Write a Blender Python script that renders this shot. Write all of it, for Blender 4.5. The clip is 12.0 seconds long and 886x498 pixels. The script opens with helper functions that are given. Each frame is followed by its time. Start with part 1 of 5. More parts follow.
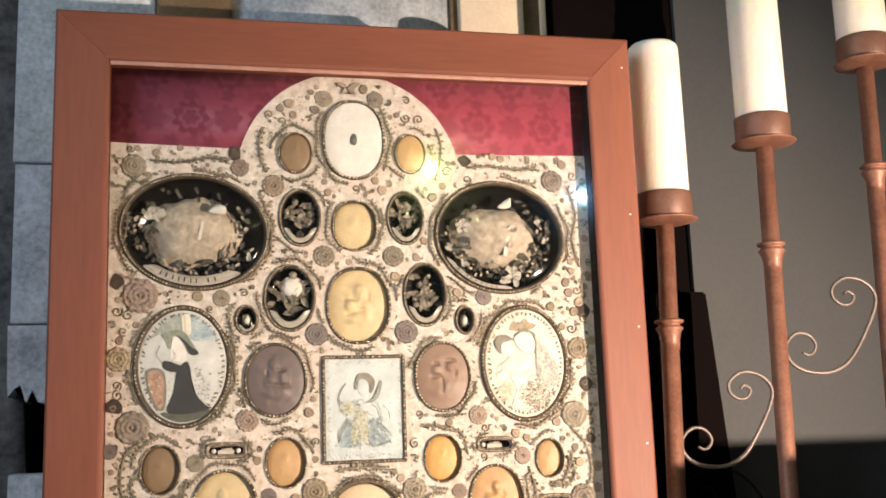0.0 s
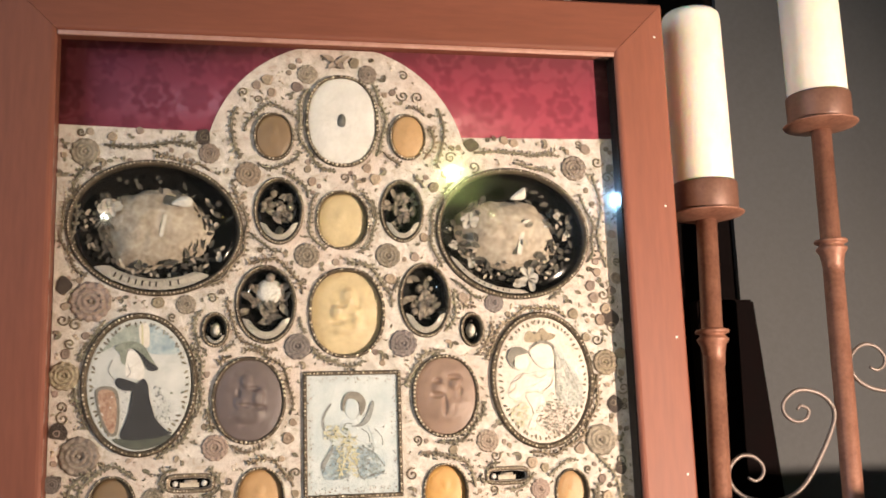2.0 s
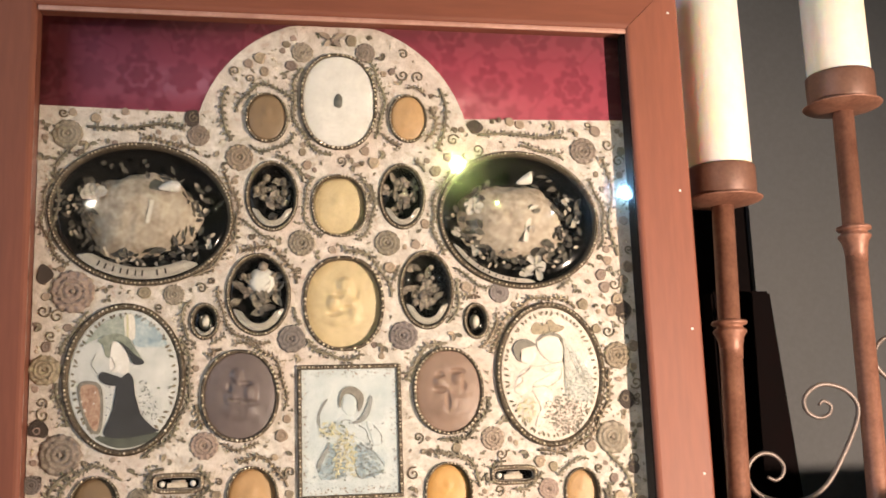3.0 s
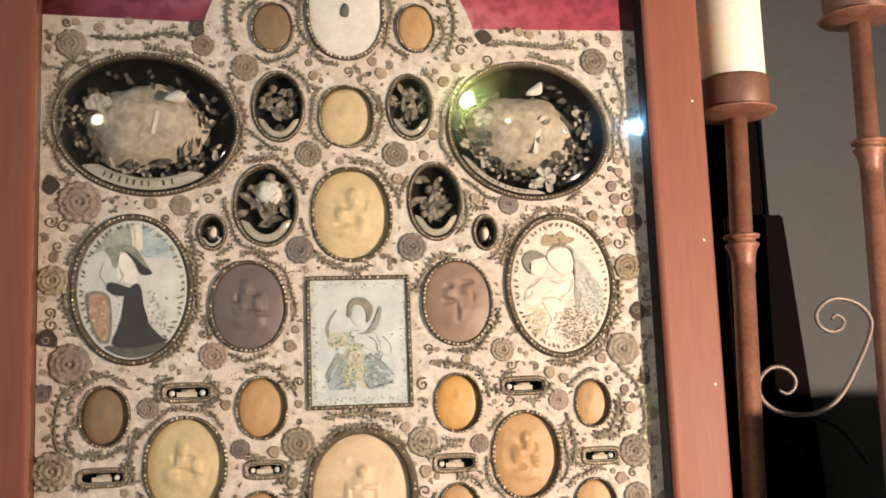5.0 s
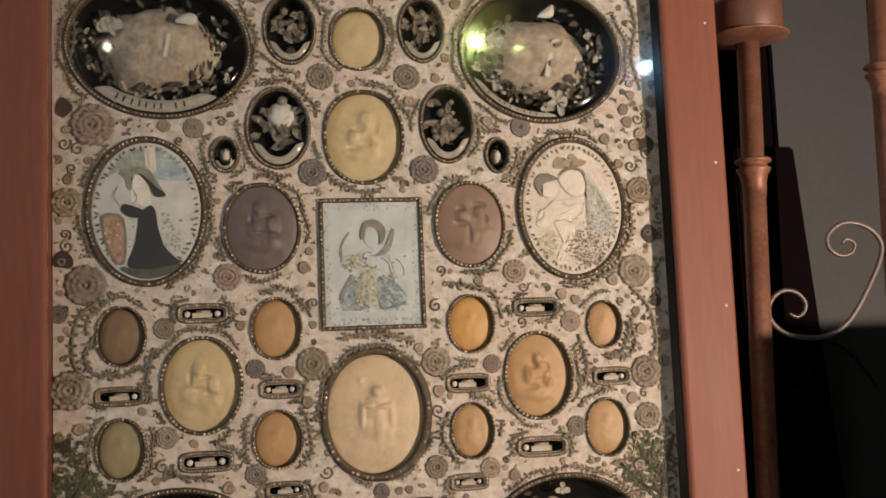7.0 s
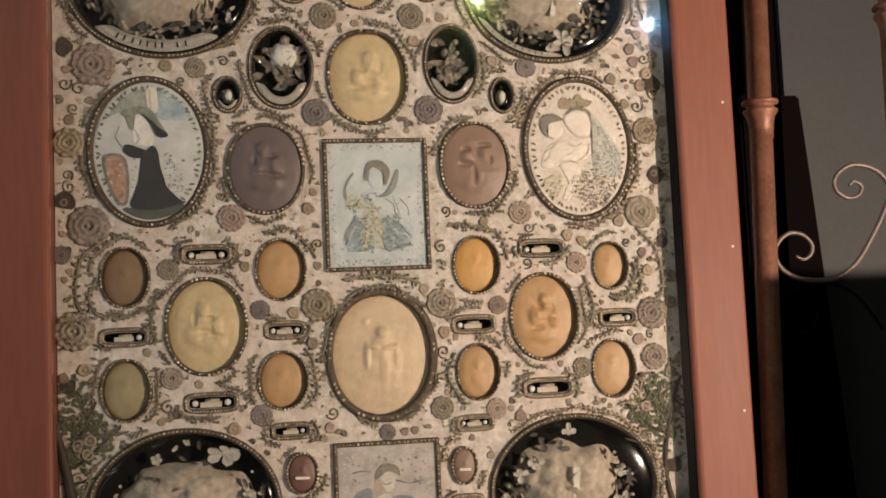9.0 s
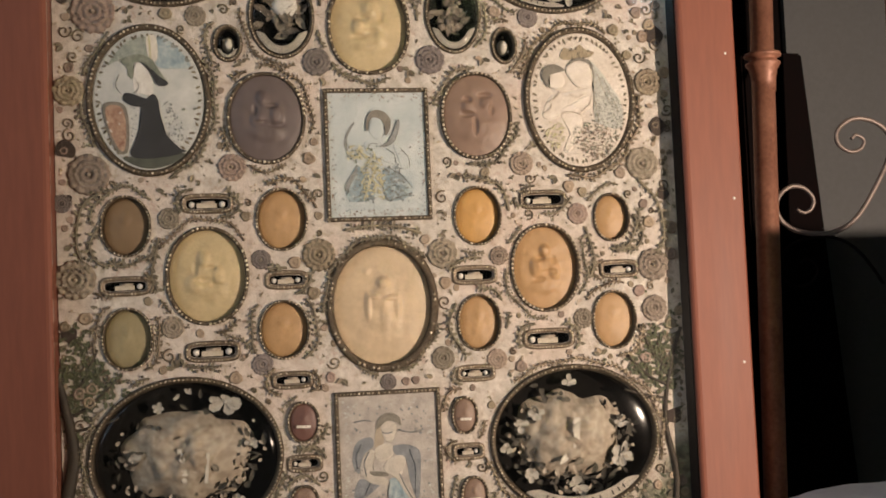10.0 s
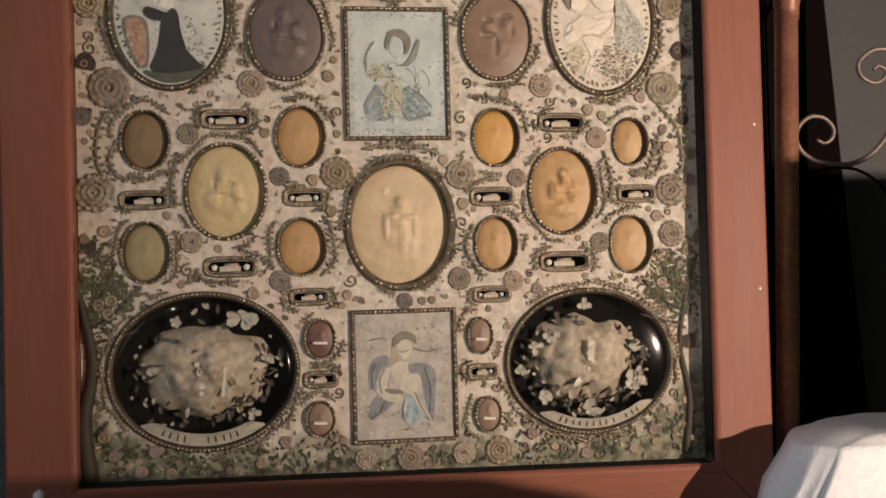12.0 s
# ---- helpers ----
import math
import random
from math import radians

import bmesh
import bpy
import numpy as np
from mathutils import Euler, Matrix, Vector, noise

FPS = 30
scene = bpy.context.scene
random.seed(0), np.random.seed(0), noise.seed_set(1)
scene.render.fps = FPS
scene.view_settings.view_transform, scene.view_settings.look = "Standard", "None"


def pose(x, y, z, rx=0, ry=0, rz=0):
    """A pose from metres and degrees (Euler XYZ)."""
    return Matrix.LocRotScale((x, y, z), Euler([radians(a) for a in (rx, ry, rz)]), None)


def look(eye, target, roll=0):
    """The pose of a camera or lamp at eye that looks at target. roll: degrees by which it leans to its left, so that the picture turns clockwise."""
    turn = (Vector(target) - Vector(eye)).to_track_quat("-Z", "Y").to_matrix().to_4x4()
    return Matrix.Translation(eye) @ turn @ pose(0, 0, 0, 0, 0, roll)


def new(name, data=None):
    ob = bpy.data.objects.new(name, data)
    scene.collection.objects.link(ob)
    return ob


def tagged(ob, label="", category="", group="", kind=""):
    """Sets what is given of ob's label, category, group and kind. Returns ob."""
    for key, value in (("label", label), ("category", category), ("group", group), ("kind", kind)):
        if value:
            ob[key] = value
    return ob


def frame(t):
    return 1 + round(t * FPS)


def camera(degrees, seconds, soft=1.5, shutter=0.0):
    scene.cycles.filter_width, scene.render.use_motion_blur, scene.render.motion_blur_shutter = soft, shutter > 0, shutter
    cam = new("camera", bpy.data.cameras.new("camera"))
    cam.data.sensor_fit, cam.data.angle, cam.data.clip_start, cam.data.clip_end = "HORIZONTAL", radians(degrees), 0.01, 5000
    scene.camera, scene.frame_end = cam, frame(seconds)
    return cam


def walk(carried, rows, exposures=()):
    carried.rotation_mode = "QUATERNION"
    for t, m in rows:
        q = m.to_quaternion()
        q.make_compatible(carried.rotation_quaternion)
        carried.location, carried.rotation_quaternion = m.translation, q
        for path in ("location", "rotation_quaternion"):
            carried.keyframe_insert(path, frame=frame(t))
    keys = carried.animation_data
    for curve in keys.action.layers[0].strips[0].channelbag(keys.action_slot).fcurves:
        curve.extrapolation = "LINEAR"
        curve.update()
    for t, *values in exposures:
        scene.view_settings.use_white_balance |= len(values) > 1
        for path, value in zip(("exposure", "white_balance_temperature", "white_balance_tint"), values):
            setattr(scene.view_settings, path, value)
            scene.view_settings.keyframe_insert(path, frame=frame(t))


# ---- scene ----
cam = camera(45.0, 12.0, soft=1.75)
PATH = [
    (0, (-0.2340, -1.4807, 1.4814), (0.1099, -0.0434, 1.7385), -2.02),
    (0.5, (-0.1981, -1.4147, 1.4891), (0.1287, 0.0252, 1.7533), -1.92),
    (1, (-0.1678, -1.3428, 1.4904), (0.1419, 0.0995, 1.7618), -1.93),
    (1.5, (-0.1552, -1.3067, 1.4920), (0.1453, 0.1365, 1.7691), -1.92),
    (2, (-0.1404, -1.2768, 1.4943), (0.1498, 0.1676, 1.7764), -1.95),
    (2.5, (-0.1283, -1.2334, 1.4985), (0.1569, 0.2117, 1.7819), -1.97),
    (4.5, (-0.1157, -1.1918, 1.4582), (0.1470, 0.2660, 1.6946), -2.09),
    (5, (-0.1155, -1.1909, 1.4471), (0.1471, 0.2699, 1.6645), -2.16),
    (5.5, (-0.1167, -1.1903, 1.4369), (0.1426, 0.2734, 1.6378), -2.17),
    (6, (-0.1206, -1.1900, 1.4293), (0.1353, 0.2765, 1.6135), -2.19),
    (6.5, (-0.1226, -1.1899, 1.4195), (0.1297, 0.2793, 1.5860), -2.23),
    (7, (-0.1248, -1.1890, 1.4092), (0.1296, 0.2810, 1.5655), -2.33),
    (9, (-0.1292, -1.1771, 1.3762), (0.1234, 0.2969, 1.4925), -2.55),
    (9.5, (-0.1314, -1.1748, 1.3639), (0.1217, 0.3003, 1.4642), -2.57),
    (10, (-0.1320, -1.1736, 1.3517), (0.1209, 0.3028, 1.4299), -2.43),
    (10.5, (-0.1359, -1.1722, 1.3317), (0.1115, 0.3058, 1.3962), -2.32),
    (11, (-0.1378, -1.1733, 1.3203), (0.1064, 0.3059, 1.3690), -1.96),
    (11.5, (-0.1394, -1.1693, 1.3119), (0.1012, 0.3110, 1.3398), -1.68),
    (12, (-0.1406, -1.1718, 1.3040), (0.0956, 0.3092, 1.3321), -1.50),
]
walk(cam, [(t, look(eye, target, roll)) for t, eye, target, roll in PATH],
     exposures=[(0.0, 0.52), (1.0, 0.42), (2.5, 0.35), (4.5, 0.22), (5.5, 0.08), (6.0, -0.08), (6.5, -0.47), (7.2, -0.66), (9.0, -0.52), (11.5, -0.46), (12.0, -0.57)])

# ---- light ----
world = bpy.data.worlds.new("dim_room")
scene.world = world
world.use_nodes = True
world.node_tree.nodes["Background"].inputs[0].default_value = (0.5, 0.55, 0.62, 1)
world.node_tree.nodes["Background"].inputs[1].default_value = 0.02


def lamp(name, data, m, energy, colour):
    data.energy, data.color = energy, colour
    ob = new(name, data)
    ob.matrix_world = m
    return ob


SPOT_AT = (1.65, -2.0, 1.20)
SPOT_AIM = (0.65, 0, 1.42)
beam = bpy.data.lights.new("spotlight_beam", "SPOT")
beam.spot_size, beam.spot_blend, beam.shadow_soft_size = radians(56), 1.0, 0.008
lamp("spotlight_beam", beam, look(SPOT_AT, SPOT_AIM), 490, (1.0, 0.765, 0.60))
# cool fill from the left, added; its window is never in view
fill_lamp = bpy.data.lights.new("window_daylight", "AREA")
fill_lamp.shape, fill_lamp.size, fill_lamp.size_y = "RECTANGLE", 1.2, 1.7
lamp("window_daylight", fill_lamp, look((-2.88, -1.95, 2.5), (0.0, 0, 1.6)), 36, (0.70, 0.82, 1.0))
PENDANT_Y = -1.6
PENDANTS = [(-0.75, 2.22, (1.0, 0.88, 0.72), 9), (0.46, 2.26, (0.86, 1.0, 0.34), 4), (0.935, 2.19, (0.42, 0.70, 1.0), 2.4)]
for x, z, tint, watts in PENDANTS:
    glow = bpy.data.lights.new("pendant_glow", "POINT")
    glow.shadow_soft_size = 0.02 if watts < 6 else 0.05
    lamp("pendant_glow", glow, pose(x, PENDANT_Y, z), watts, tint)

# ---- materials ----


def mix_colour(nt, fac, a, b, blend="MIX"):
    n = nt.nodes.new("ShaderNodeMix")
    n.data_type, n.blend_type = "RGBA", blend
    for sock, value in ((n.inputs[0], fac), (n.inputs[6], a), (n.inputs[7], b)):
        if isinstance(value, bpy.types.NodeSocket):
            nt.links.new(value, sock)
        elif isinstance(value, (int, float)):
            sock.default_value = value
        else:
            sock.default_value = (*value[:3], 1)
    return n.outputs[2]


def calc(nt, op, a, b=None, c=None):
    n = nt.nodes.new("ShaderNodeMath")
    n.operation = op
    for sock, value in zip(n.inputs, (a, b, c)):
        if value is None:
            continue
        if isinstance(value, bpy.types.NodeSocket):
            nt.links.new(value, sock)
        else:
            sock.default_value = value
    return n.outputs[0]


def noise_of(nt, coord, scale, detail=4, rough=0.55, stretch=None):
    if stretch:
        m = nt.nodes.new("ShaderNodeMapping")
        m.inputs["Scale"].default_value = stretch
        nt.links.new(coord, m.inputs[0])
        coord = m.outputs[0]
    n = nt.nodes.new("ShaderNodeTexNoise")
    n.inputs["Scale"].default_value, n.inputs["Detail"].default_value, n.inputs["Roughness"].default_value = scale, detail, rough
    nt.links.new(coord, n.inputs["Vector"])
    return n.outputs[0]


def ramp(nt, fac, low, high):
    n = nt.nodes.new("ShaderNodeMapRange")
    n.inputs[1].default_value, n.inputs[2].default_value = low, high
    nt.links.new(fac, n.inputs[0])
    return n.outputs[0]


def base_mat(name):
    m = bpy.data.materials.new(name)
    m.use_nodes = True
    nt = m.node_tree
    coord = nt.nodes.new("ShaderNodeTexCoord").outputs["Object"]
    return m, nt, nt.nodes["Principled BSDF"], coord


def bump_in(nt, bsdf, height, strength, distance=0.001):
    b = nt.nodes.new("ShaderNodeBump")
    b.inputs["Strength"].default_value, b.inputs["Distance"].default_value = strength, distance
    nt.links.new(height, b.inputs["Height"])
    nt.links.new(b.outputs[0], bsdf.inputs["Normal"])


def surface(name, colour, dark, fine=300, coarse=25, rough=0.6, metal=0.0, bump=0.3, stretch=None, random_tint=0.0, sss=0.0, coat=0.0, spec=0.5):
    """A worn surface: fine grain and coarse stains between two colours."""
    m, nt, bsdf, coord = base_mat(name)
    f = noise_of(nt, coord, fine, 3, 0.6, stretch)
    c = noise_of(nt, coord, coarse, 5, 0.6, stretch)
    fac = ramp(nt, calc(nt, "ADD", calc(nt, "MULTIPLY", f, 0.45), calc(nt, "MULTIPLY", c, 0.55)), 0.36, 0.66)
    out = mix_colour(nt, fac, dark, colour)
    if random_tint:
        info = nt.nodes.new("ShaderNodeObjectInfo").outputs["Random"]
        geo = nt.nodes.new("ShaderNodeNewGeometry").outputs["Random Per Island"]
        mixed = calc(nt, "FRACT", calc(nt, "ADD", info, geo))
        hue = nt.nodes.new("ShaderNodeHueSaturation")
        nt.links.new(calc(nt, "MULTIPLY_ADD", mixed, random_tint, 1 - random_tint / 2), hue.inputs["Value"])
        nt.links.new(calc(nt, "MULTIPLY_ADD", geo, 0.03, 0.485), hue.inputs["Hue"])
        nt.links.new(out, hue.inputs["Color"])
        out = hue.outputs[0]
    nt.links.new(out, bsdf.inputs["Base Color"])
    r = calc(nt, "MULTIPLY_ADD", c, 0.25, rough - 0.12)
    nt.links.new(r, bsdf.inputs["Roughness"])
    bsdf.inputs["Metallic"].default_value = metal
    bsdf.inputs["Specular IOR Level"].default_value = spec
    if sss:
        bsdf.inputs["Subsurface Weight"].default_value = sss
        bsdf.inputs["Subsurface Radius"].default_value = (0.02, 0.012, 0.006)
        bsdf.inputs["Subsurface Scale"].default_value = 0.6 if sss < 0.5 else 1.5
    if coat:
        bsdf.inputs["Coat Weight"].default_value, bsdf.inputs["Coat Roughness"].default_value = coat, 0.25
    if bump:
        bump_in(nt, bsdf, calc(nt, "ADD", f, c), bump)
    return m


def glass(name, tint=(1, 1, 1), ior=1.45, rough=0.01, haze=0.14, dust=0.11):
    m, nt, bsdf, coord = base_mat(name)
    out = nt.nodes["Material Output"]
    clear, gloss, mixer, fres = (nt.nodes.new("ShaderNode" + k) for k in ("BsdfTransparent", "BsdfGlossy", "MixShader", "Fresnel"))
    clear.inputs[0].default_value = (*tint, 1)
    gloss.inputs["Roughness"].default_value = rough
    fres.inputs[0].default_value = ior
    nt.links.new(fres.outputs[0], mixer.inputs[0])
    nt.links.new(clear.outputs[0], mixer.inputs[1])
    # a film of dust spreads a part of every reflection
    dusty, both = nt.nodes.new("ShaderNodeBsdfGlossy"), nt.nodes.new("ShaderNodeMixShader")
    dusty.inputs["Roughness"].default_value = dust
    both.inputs[0].default_value = haze
    nt.links.new(gloss.outputs[0], both.inputs[1])
    nt.links.new(dusty.outputs[0], both.inputs[2])
    nt.links.new(both.outputs[0], mixer.inputs[2])
    nt.links.new(mixer.outputs[0], out.inputs[0])
    return m


def damask():
    """Crimson cloth with a tone-in-tone flower pattern in staggered rows."""
    m, nt, bsdf, coord = base_mat("crimson_damask")
    sep = nt.nodes.new("ShaderNodeSeparateXYZ")
    wob = nt.nodes.new("ShaderNodeTexNoise")
    wob.inputs["Scale"].default_value = 60
    nt.links.new(coord, wob.inputs["Vector"])
    shift = nt.nodes.new("ShaderNodeVectorMath")
    shift.operation = "MULTIPLY_ADD"
    nt.links.new(wob.outputs[1], shift.inputs[0])
    shift.inputs[1].default_value = (0.007, 0.007, 0.007)
    nt.links.new(coord, shift.inputs[2])
    nt.links.new(shift.outputs[0], sep.inputs[0])
    def lattice(wide, tall, dx, dz):
        """Polar coordinates round the points of a staggered lattice."""
        row = calc(nt, "DIVIDE", calc(nt, "ADD", sep.outputs[2], dz), tall)
        stag = calc(nt, "MULTIPLY", calc(nt, "MODULO", calc(nt, "FLOOR", row), 2.0), 0.5)
        u = calc(nt, "SUBTRACT", calc(nt, "FRACT", calc(nt, "ADD", calc(nt, "DIVIDE", calc(nt, "ADD", sep.outputs[0], dx + 2.0), wide), stag)), 0.5)
        v = calc(nt, "SUBTRACT", calc(nt, "FRACT", row), 0.5)
        x, y = calc(nt, "MULTIPLY", u, wide), calc(nt, "MULTIPLY", v, tall)
        return calc(nt, "SQRT", calc(nt, "ADD", calc(nt, "MULTIPLY", x, x), calc(nt, "MULTIPLY", y, y))), calc(nt, "ARCTAN2", y, x)

    def motif(r, th, size, lobe, count):
        edge = calc(nt, "MULTIPLY_ADD", calc(nt, "ABSOLUTE", calc(nt, "COSINE", calc(nt, "MULTIPLY", th, count * 0.5))), lobe * 1.7, size - lobe)
        return ramp(nt, calc(nt, "SUBTRACT", edge, r), -0.0006, 0.0008)

    r1, t1 = lattice(0.104, 0.066, 0.0, 0.012)
    r2_, t2 = lattice(0.104, 0.066, 0.052, 0.012)
    r3, t3 = lattice(0.052, 0.066, 0.026, 0.045)
    flower = calc(nt, "SUBTRACT", motif(r1, t1, 0.0235, 0.0042, 9.0), calc(nt, "MULTIPLY", calc(nt, "SUBTRACT", motif(r1, t1, 0.0150, 0.0026, 6.0), motif(r1, t1, 0.0108, 0.0022, 6.0)), 0.8))
    leaves = calc(nt, "MAXIMUM", motif(r2_, t2, 0.0180, 0.0040, 7.0), motif(r3, t3, 0.0090, 0.0030, 5.0))
    stem = calc(nt, "ABSOLUTE", calc(nt, "SUBTRACT", noise_of(nt, coord, 30, 1, 0.4), 0.5))
    stem = ramp(nt, calc(nt, "SUBTRACT", 0.030, stem), 0.0, 0.010)
    pat = calc(nt, "MAXIMUM", calc(nt, "MAXIMUM", flower, calc(nt, "MULTIPLY", leaves, 0.85)), calc(nt, "MULTIPLY", stem, 0.55))
    weave = noise_of(nt, coord, 900, 2, 0.6)
    out = mix_colour(nt, pat, (0.34, 0.054, 0.090), (0.235, 0.024, 0.052))
    out = mix_colour(nt, ramp(nt, weave, 0.3, 0.8), mix_colour(nt, 1.0, out, (0.8, 0.8, 0.8), "MULTIPLY"), out)
    nt.links.new(out, bsdf.inputs["Base Color"])
    nt.links.new(calc(nt, "MULTIPLY_ADD", pat, 0.25, 0.45), bsdf.inputs["Roughness"])
    bsdf.inputs["Sheen Weight"].default_value = 0.08
    bump_in(nt, bsdf, calc(nt, "ADD", pat, calc(nt, "MULTIPLY", weave, 0.5)), 0.25, 0.0006)
    return m


def board_cloth():
    """Ivory paper and cloth, foxed and flecked, with a painted green meadow along the foot."""
    m, nt, bsdf, coord = base_mat("painted_ivory_paper")
    fine, mid, big = noise_of(nt, coord, 420, 3), noise_of(nt, coord, 70, 5, 0.65), noise_of(nt, coord, 9, 4)
    out = mix_colour(nt, ramp(nt, mid, 0.38, 0.66), (0.44, 0.40, 0.355), (0.70, 0.655, 0.60))
    out = mix_colour(nt, calc(nt, "MULTIPLY", ramp(nt, big, 0.42, 0.70), 0.6), out, (0.62, 0.48, 0.41))
    out = mix_colour(nt, calc(nt, "MULTIPLY", ramp(nt, fine, 0.56, 0.70), 0.5), out, (0.24, 0.20, 0.13))
    brush, tint = noise_of(nt, coord, 130, 3, 0.5), noise_of(nt, coord, 26, 2, 0.5)
    paint = mix_colour(nt, ramp(nt, tint, 0.42, 0.60), (0.30, 0.26, 0.18), (0.42, 0.29, 0.24))
    out = mix_colour(nt, calc(nt, "MULTIPLY", ramp(nt, brush, 0.54, 0.63), 0.5), out, paint)
    sep = nt.nodes.new("ShaderNodeSeparateXYZ")
    nt.links.new(coord, sep.inputs[0])
    hill = calc(nt, "ADD", sep.outputs[2], calc(nt, "MULTIPLY", calc(nt, "SUBTRACT", noise_of(nt, coord, 16, 5, 0.6), 0.5), -0.16))
    arms = calc(nt, "MULTIPLY", calc(nt, "POWER", calc(nt, "MULTIPLY", calc(nt, "ABSOLUTE", sep.outputs[0]), 2.9), 6.0), -0.075)
    meadow = ramp(nt, calc(nt, "ADD", hill, arms), 1.134, 1.098)
    green = mix_colour(nt, ramp(nt, mid, 0.4, 0.62), (0.03, 0.034, 0.02), (0.22, 0.22, 0.14))
    out = mix_colour(nt, calc(nt, "MULTIPLY", meadow, 0.92), out, green)
    nt.links.new(out, bsdf.inputs["Base Color"])
    bsdf.inputs["Roughness"].default_value = 0.75
    bump_in(nt, bsdf, calc(nt, "ADD", mid, fine), 0.5, 0.0012)
    return m


WOOD = surface("stained_cherry_wood", (0.248, 0.086, 0.052), (0.192, 0.066, 0.041), 150, 14, 0.56, bump=0.1, spec=0.3, stretch=(1, 1, 0.12))
WOOD_H = surface("stained_cherry_wood_level", (0.248, 0.086, 0.052), (0.192, 0.066, 0.041), 150, 14, 0.56, bump=0.1, spec=0.3, stretch=(0.12, 1, 1))
DAMASK = damask()
BOARD = board_cloth()
BLACK = surface("black_velvet_recess", (0.010, 0.008, 0.007), (0.003, 0.003, 0.003), 500, 40, 0.9, spec=0.15)
GILT = surface("tarnished_gilt_thread", (0.28, 0.23, 0.165), (0.13, 0.10, 0.07), 900, 120, 0.42, 0.55, 0.5, random_tint=0.5)
BRAID = surface("dark_gilt_braid", (0.15, 0.112, 0.072), (0.035, 0.026, 0.017), 1100, 200, 0.42, 0.4, 0.8)
BEAD = surface("gold_beads", (0.88, 0.80, 0.66), (0.48, 0.38, 0.25), 700, 150, 0.25, 0.35, 0.1, random_tint=0.9)
PANE = glass("flat_pane_glass", (0.97, 0.98, 0.97), haze=0.5)
DOME = glass("domed_watch_glass", (0.94, 0.95, 0.93), 1.5, haze=0.3, dust=0.10)
LEAF = surface("olive_paper_leaf", (0.235, 0.205, 0.14), (0.10, 0.082, 0.058), 500, 90, 0.6, 0.0, 0.4, random_tint=0.8)
ROSE = surface("faded_rose_paper", (0.35, 0.275, 0.225), (0.19, 0.14, 0.11), 500, 90, 0.65, 0.0, 0.4, random_tint=0.5)
MAUVE = surface("mauve_paper", (0.25, 0.215, 0.20), (0.12, 0.10, 0.09), 500, 90, 0.65, 0.0, 0.4, random_tint=0.4)
OLIVE = surface("olive_gold_paper", (0.39, 0.315, 0.23), (0.19, 0.145, 0.10), 500, 90, 0.6, 0.2, 0.4, random_tint=0.5)
PETAL = surface("white_silk_petal", (0.80, 0.78, 0.74), (0.55, 0.52, 0.47), 300, 60, 0.6)
FLOWER = surface("greyed_silk_petal", (0.62, 0.59, 0.54), (0.33, 0.30, 0.26), 300, 110, 0.65)
BONE = surface("aged_bone_and_gauze", (0.60, 0.53, 0.44), (0.27, 0.21, 0.16), 160, 48, 0.7, bump=0.6)
SCROLL = surface("ivory_paper_banner", (0.76, 0.72, 0.65), (0.56, 0.51, 0.44), 300, 40, 0.7)
PRINT_TAG = surface("yellowed_paper_tag", (0.56, 0.50, 0.41), (0.40, 0.34, 0.26), 300, 60, 0.7)
VELVET = surface("dark_brown_velvet", (0.075, 0.055, 0.045), (0.03, 0.022, 0.018), 500, 60, 0.9)
HUSK = surface("dried_dark_leaf", (0.115, 0.10, 0.08), (0.03, 0.028, 0.024), 400, 80, 0.7, random_tint=0.8)
FRAGMENT = surface("grey_brown_fragments", (0.33, 0.285, 0.23), (0.06, 0.048, 0.038), 300, 110, 0.7, random_tint=0.9)
INK = surface("dark_ink", (0.05, 0.04, 0.035), (0.03, 0.025, 0.02), 300, 60, 0.7, bump=0)


def wax(name, colour):
    return surface(name, colour, tuple(c * 0.72 for c in colour), 350, 45, 0.5, bump=0.12, sss=0.05)


WAX = {
    "white": wax("white_wax", (0.72, 0.70, 0.66)), "ivory": wax("ivory_wax", (0.64, 0.50, 0.34)),
    "straw": wax("straw_wax", (0.60, 0.48, 0.28)), "amber": wax("amber_wax", (0.60, 0.34, 0.11)),
    "tan": wax("tan_wax", (0.50, 0.31, 0.15)), "umber": wax("umber_wax", (0.24, 0.16, 0.09)),
    "khaki": wax("khaki_wax", (0.36, 0.30, 0.17)), "plum": wax("plum_wax", (0.145, 0.112, 0.108)),
    "rust": wax("rosy_brown_wax", (0.27, 0.18, 0.135)), "maroon": wax("maroon_wax", (0.17, 0.085, 0.07)),
}

# ---- mesh helpers ----


def thing(name, label, category, group="", at=(0, 0, 0)):
    ob = tagged(new(name), label, category, group)
    ob.location = at
    return ob


def mesh_of(name, bm, material, smooth=True):
    me = bpy.data.meshes.new(name)
    bm.normal_update()
    bm.to_mesh(me)
    bm.free()
    for m in (material if isinstance(material, (list, tuple)) else [material]):
        me.materials.append(m)
    if smooth:
        me.polygons.foreach_set("use_smooth", [True] * len(me.polygons))
    return me


def part(name, bm, material, parent, label="", at=(0, 0, 0), turn=0.0, smooth=True):
    ob = new(name, bm if isinstance(bm, bpy.types.Mesh) else mesh_of(name, bm, material, smooth))
    ob.parent = parent
    ob.location = at
    ob.rotation_euler = (0, turn, 0)
    if label:
        ob["label"] = label
    return ob


def solo(name, bm, material, label, category, group="", kind="", at=(0, 0, 0), smooth=False):
    ob = tagged(new(name, mesh_of(name, bm, material, smooth)), label, category, group, kind)
    ob.location = at
    return ob


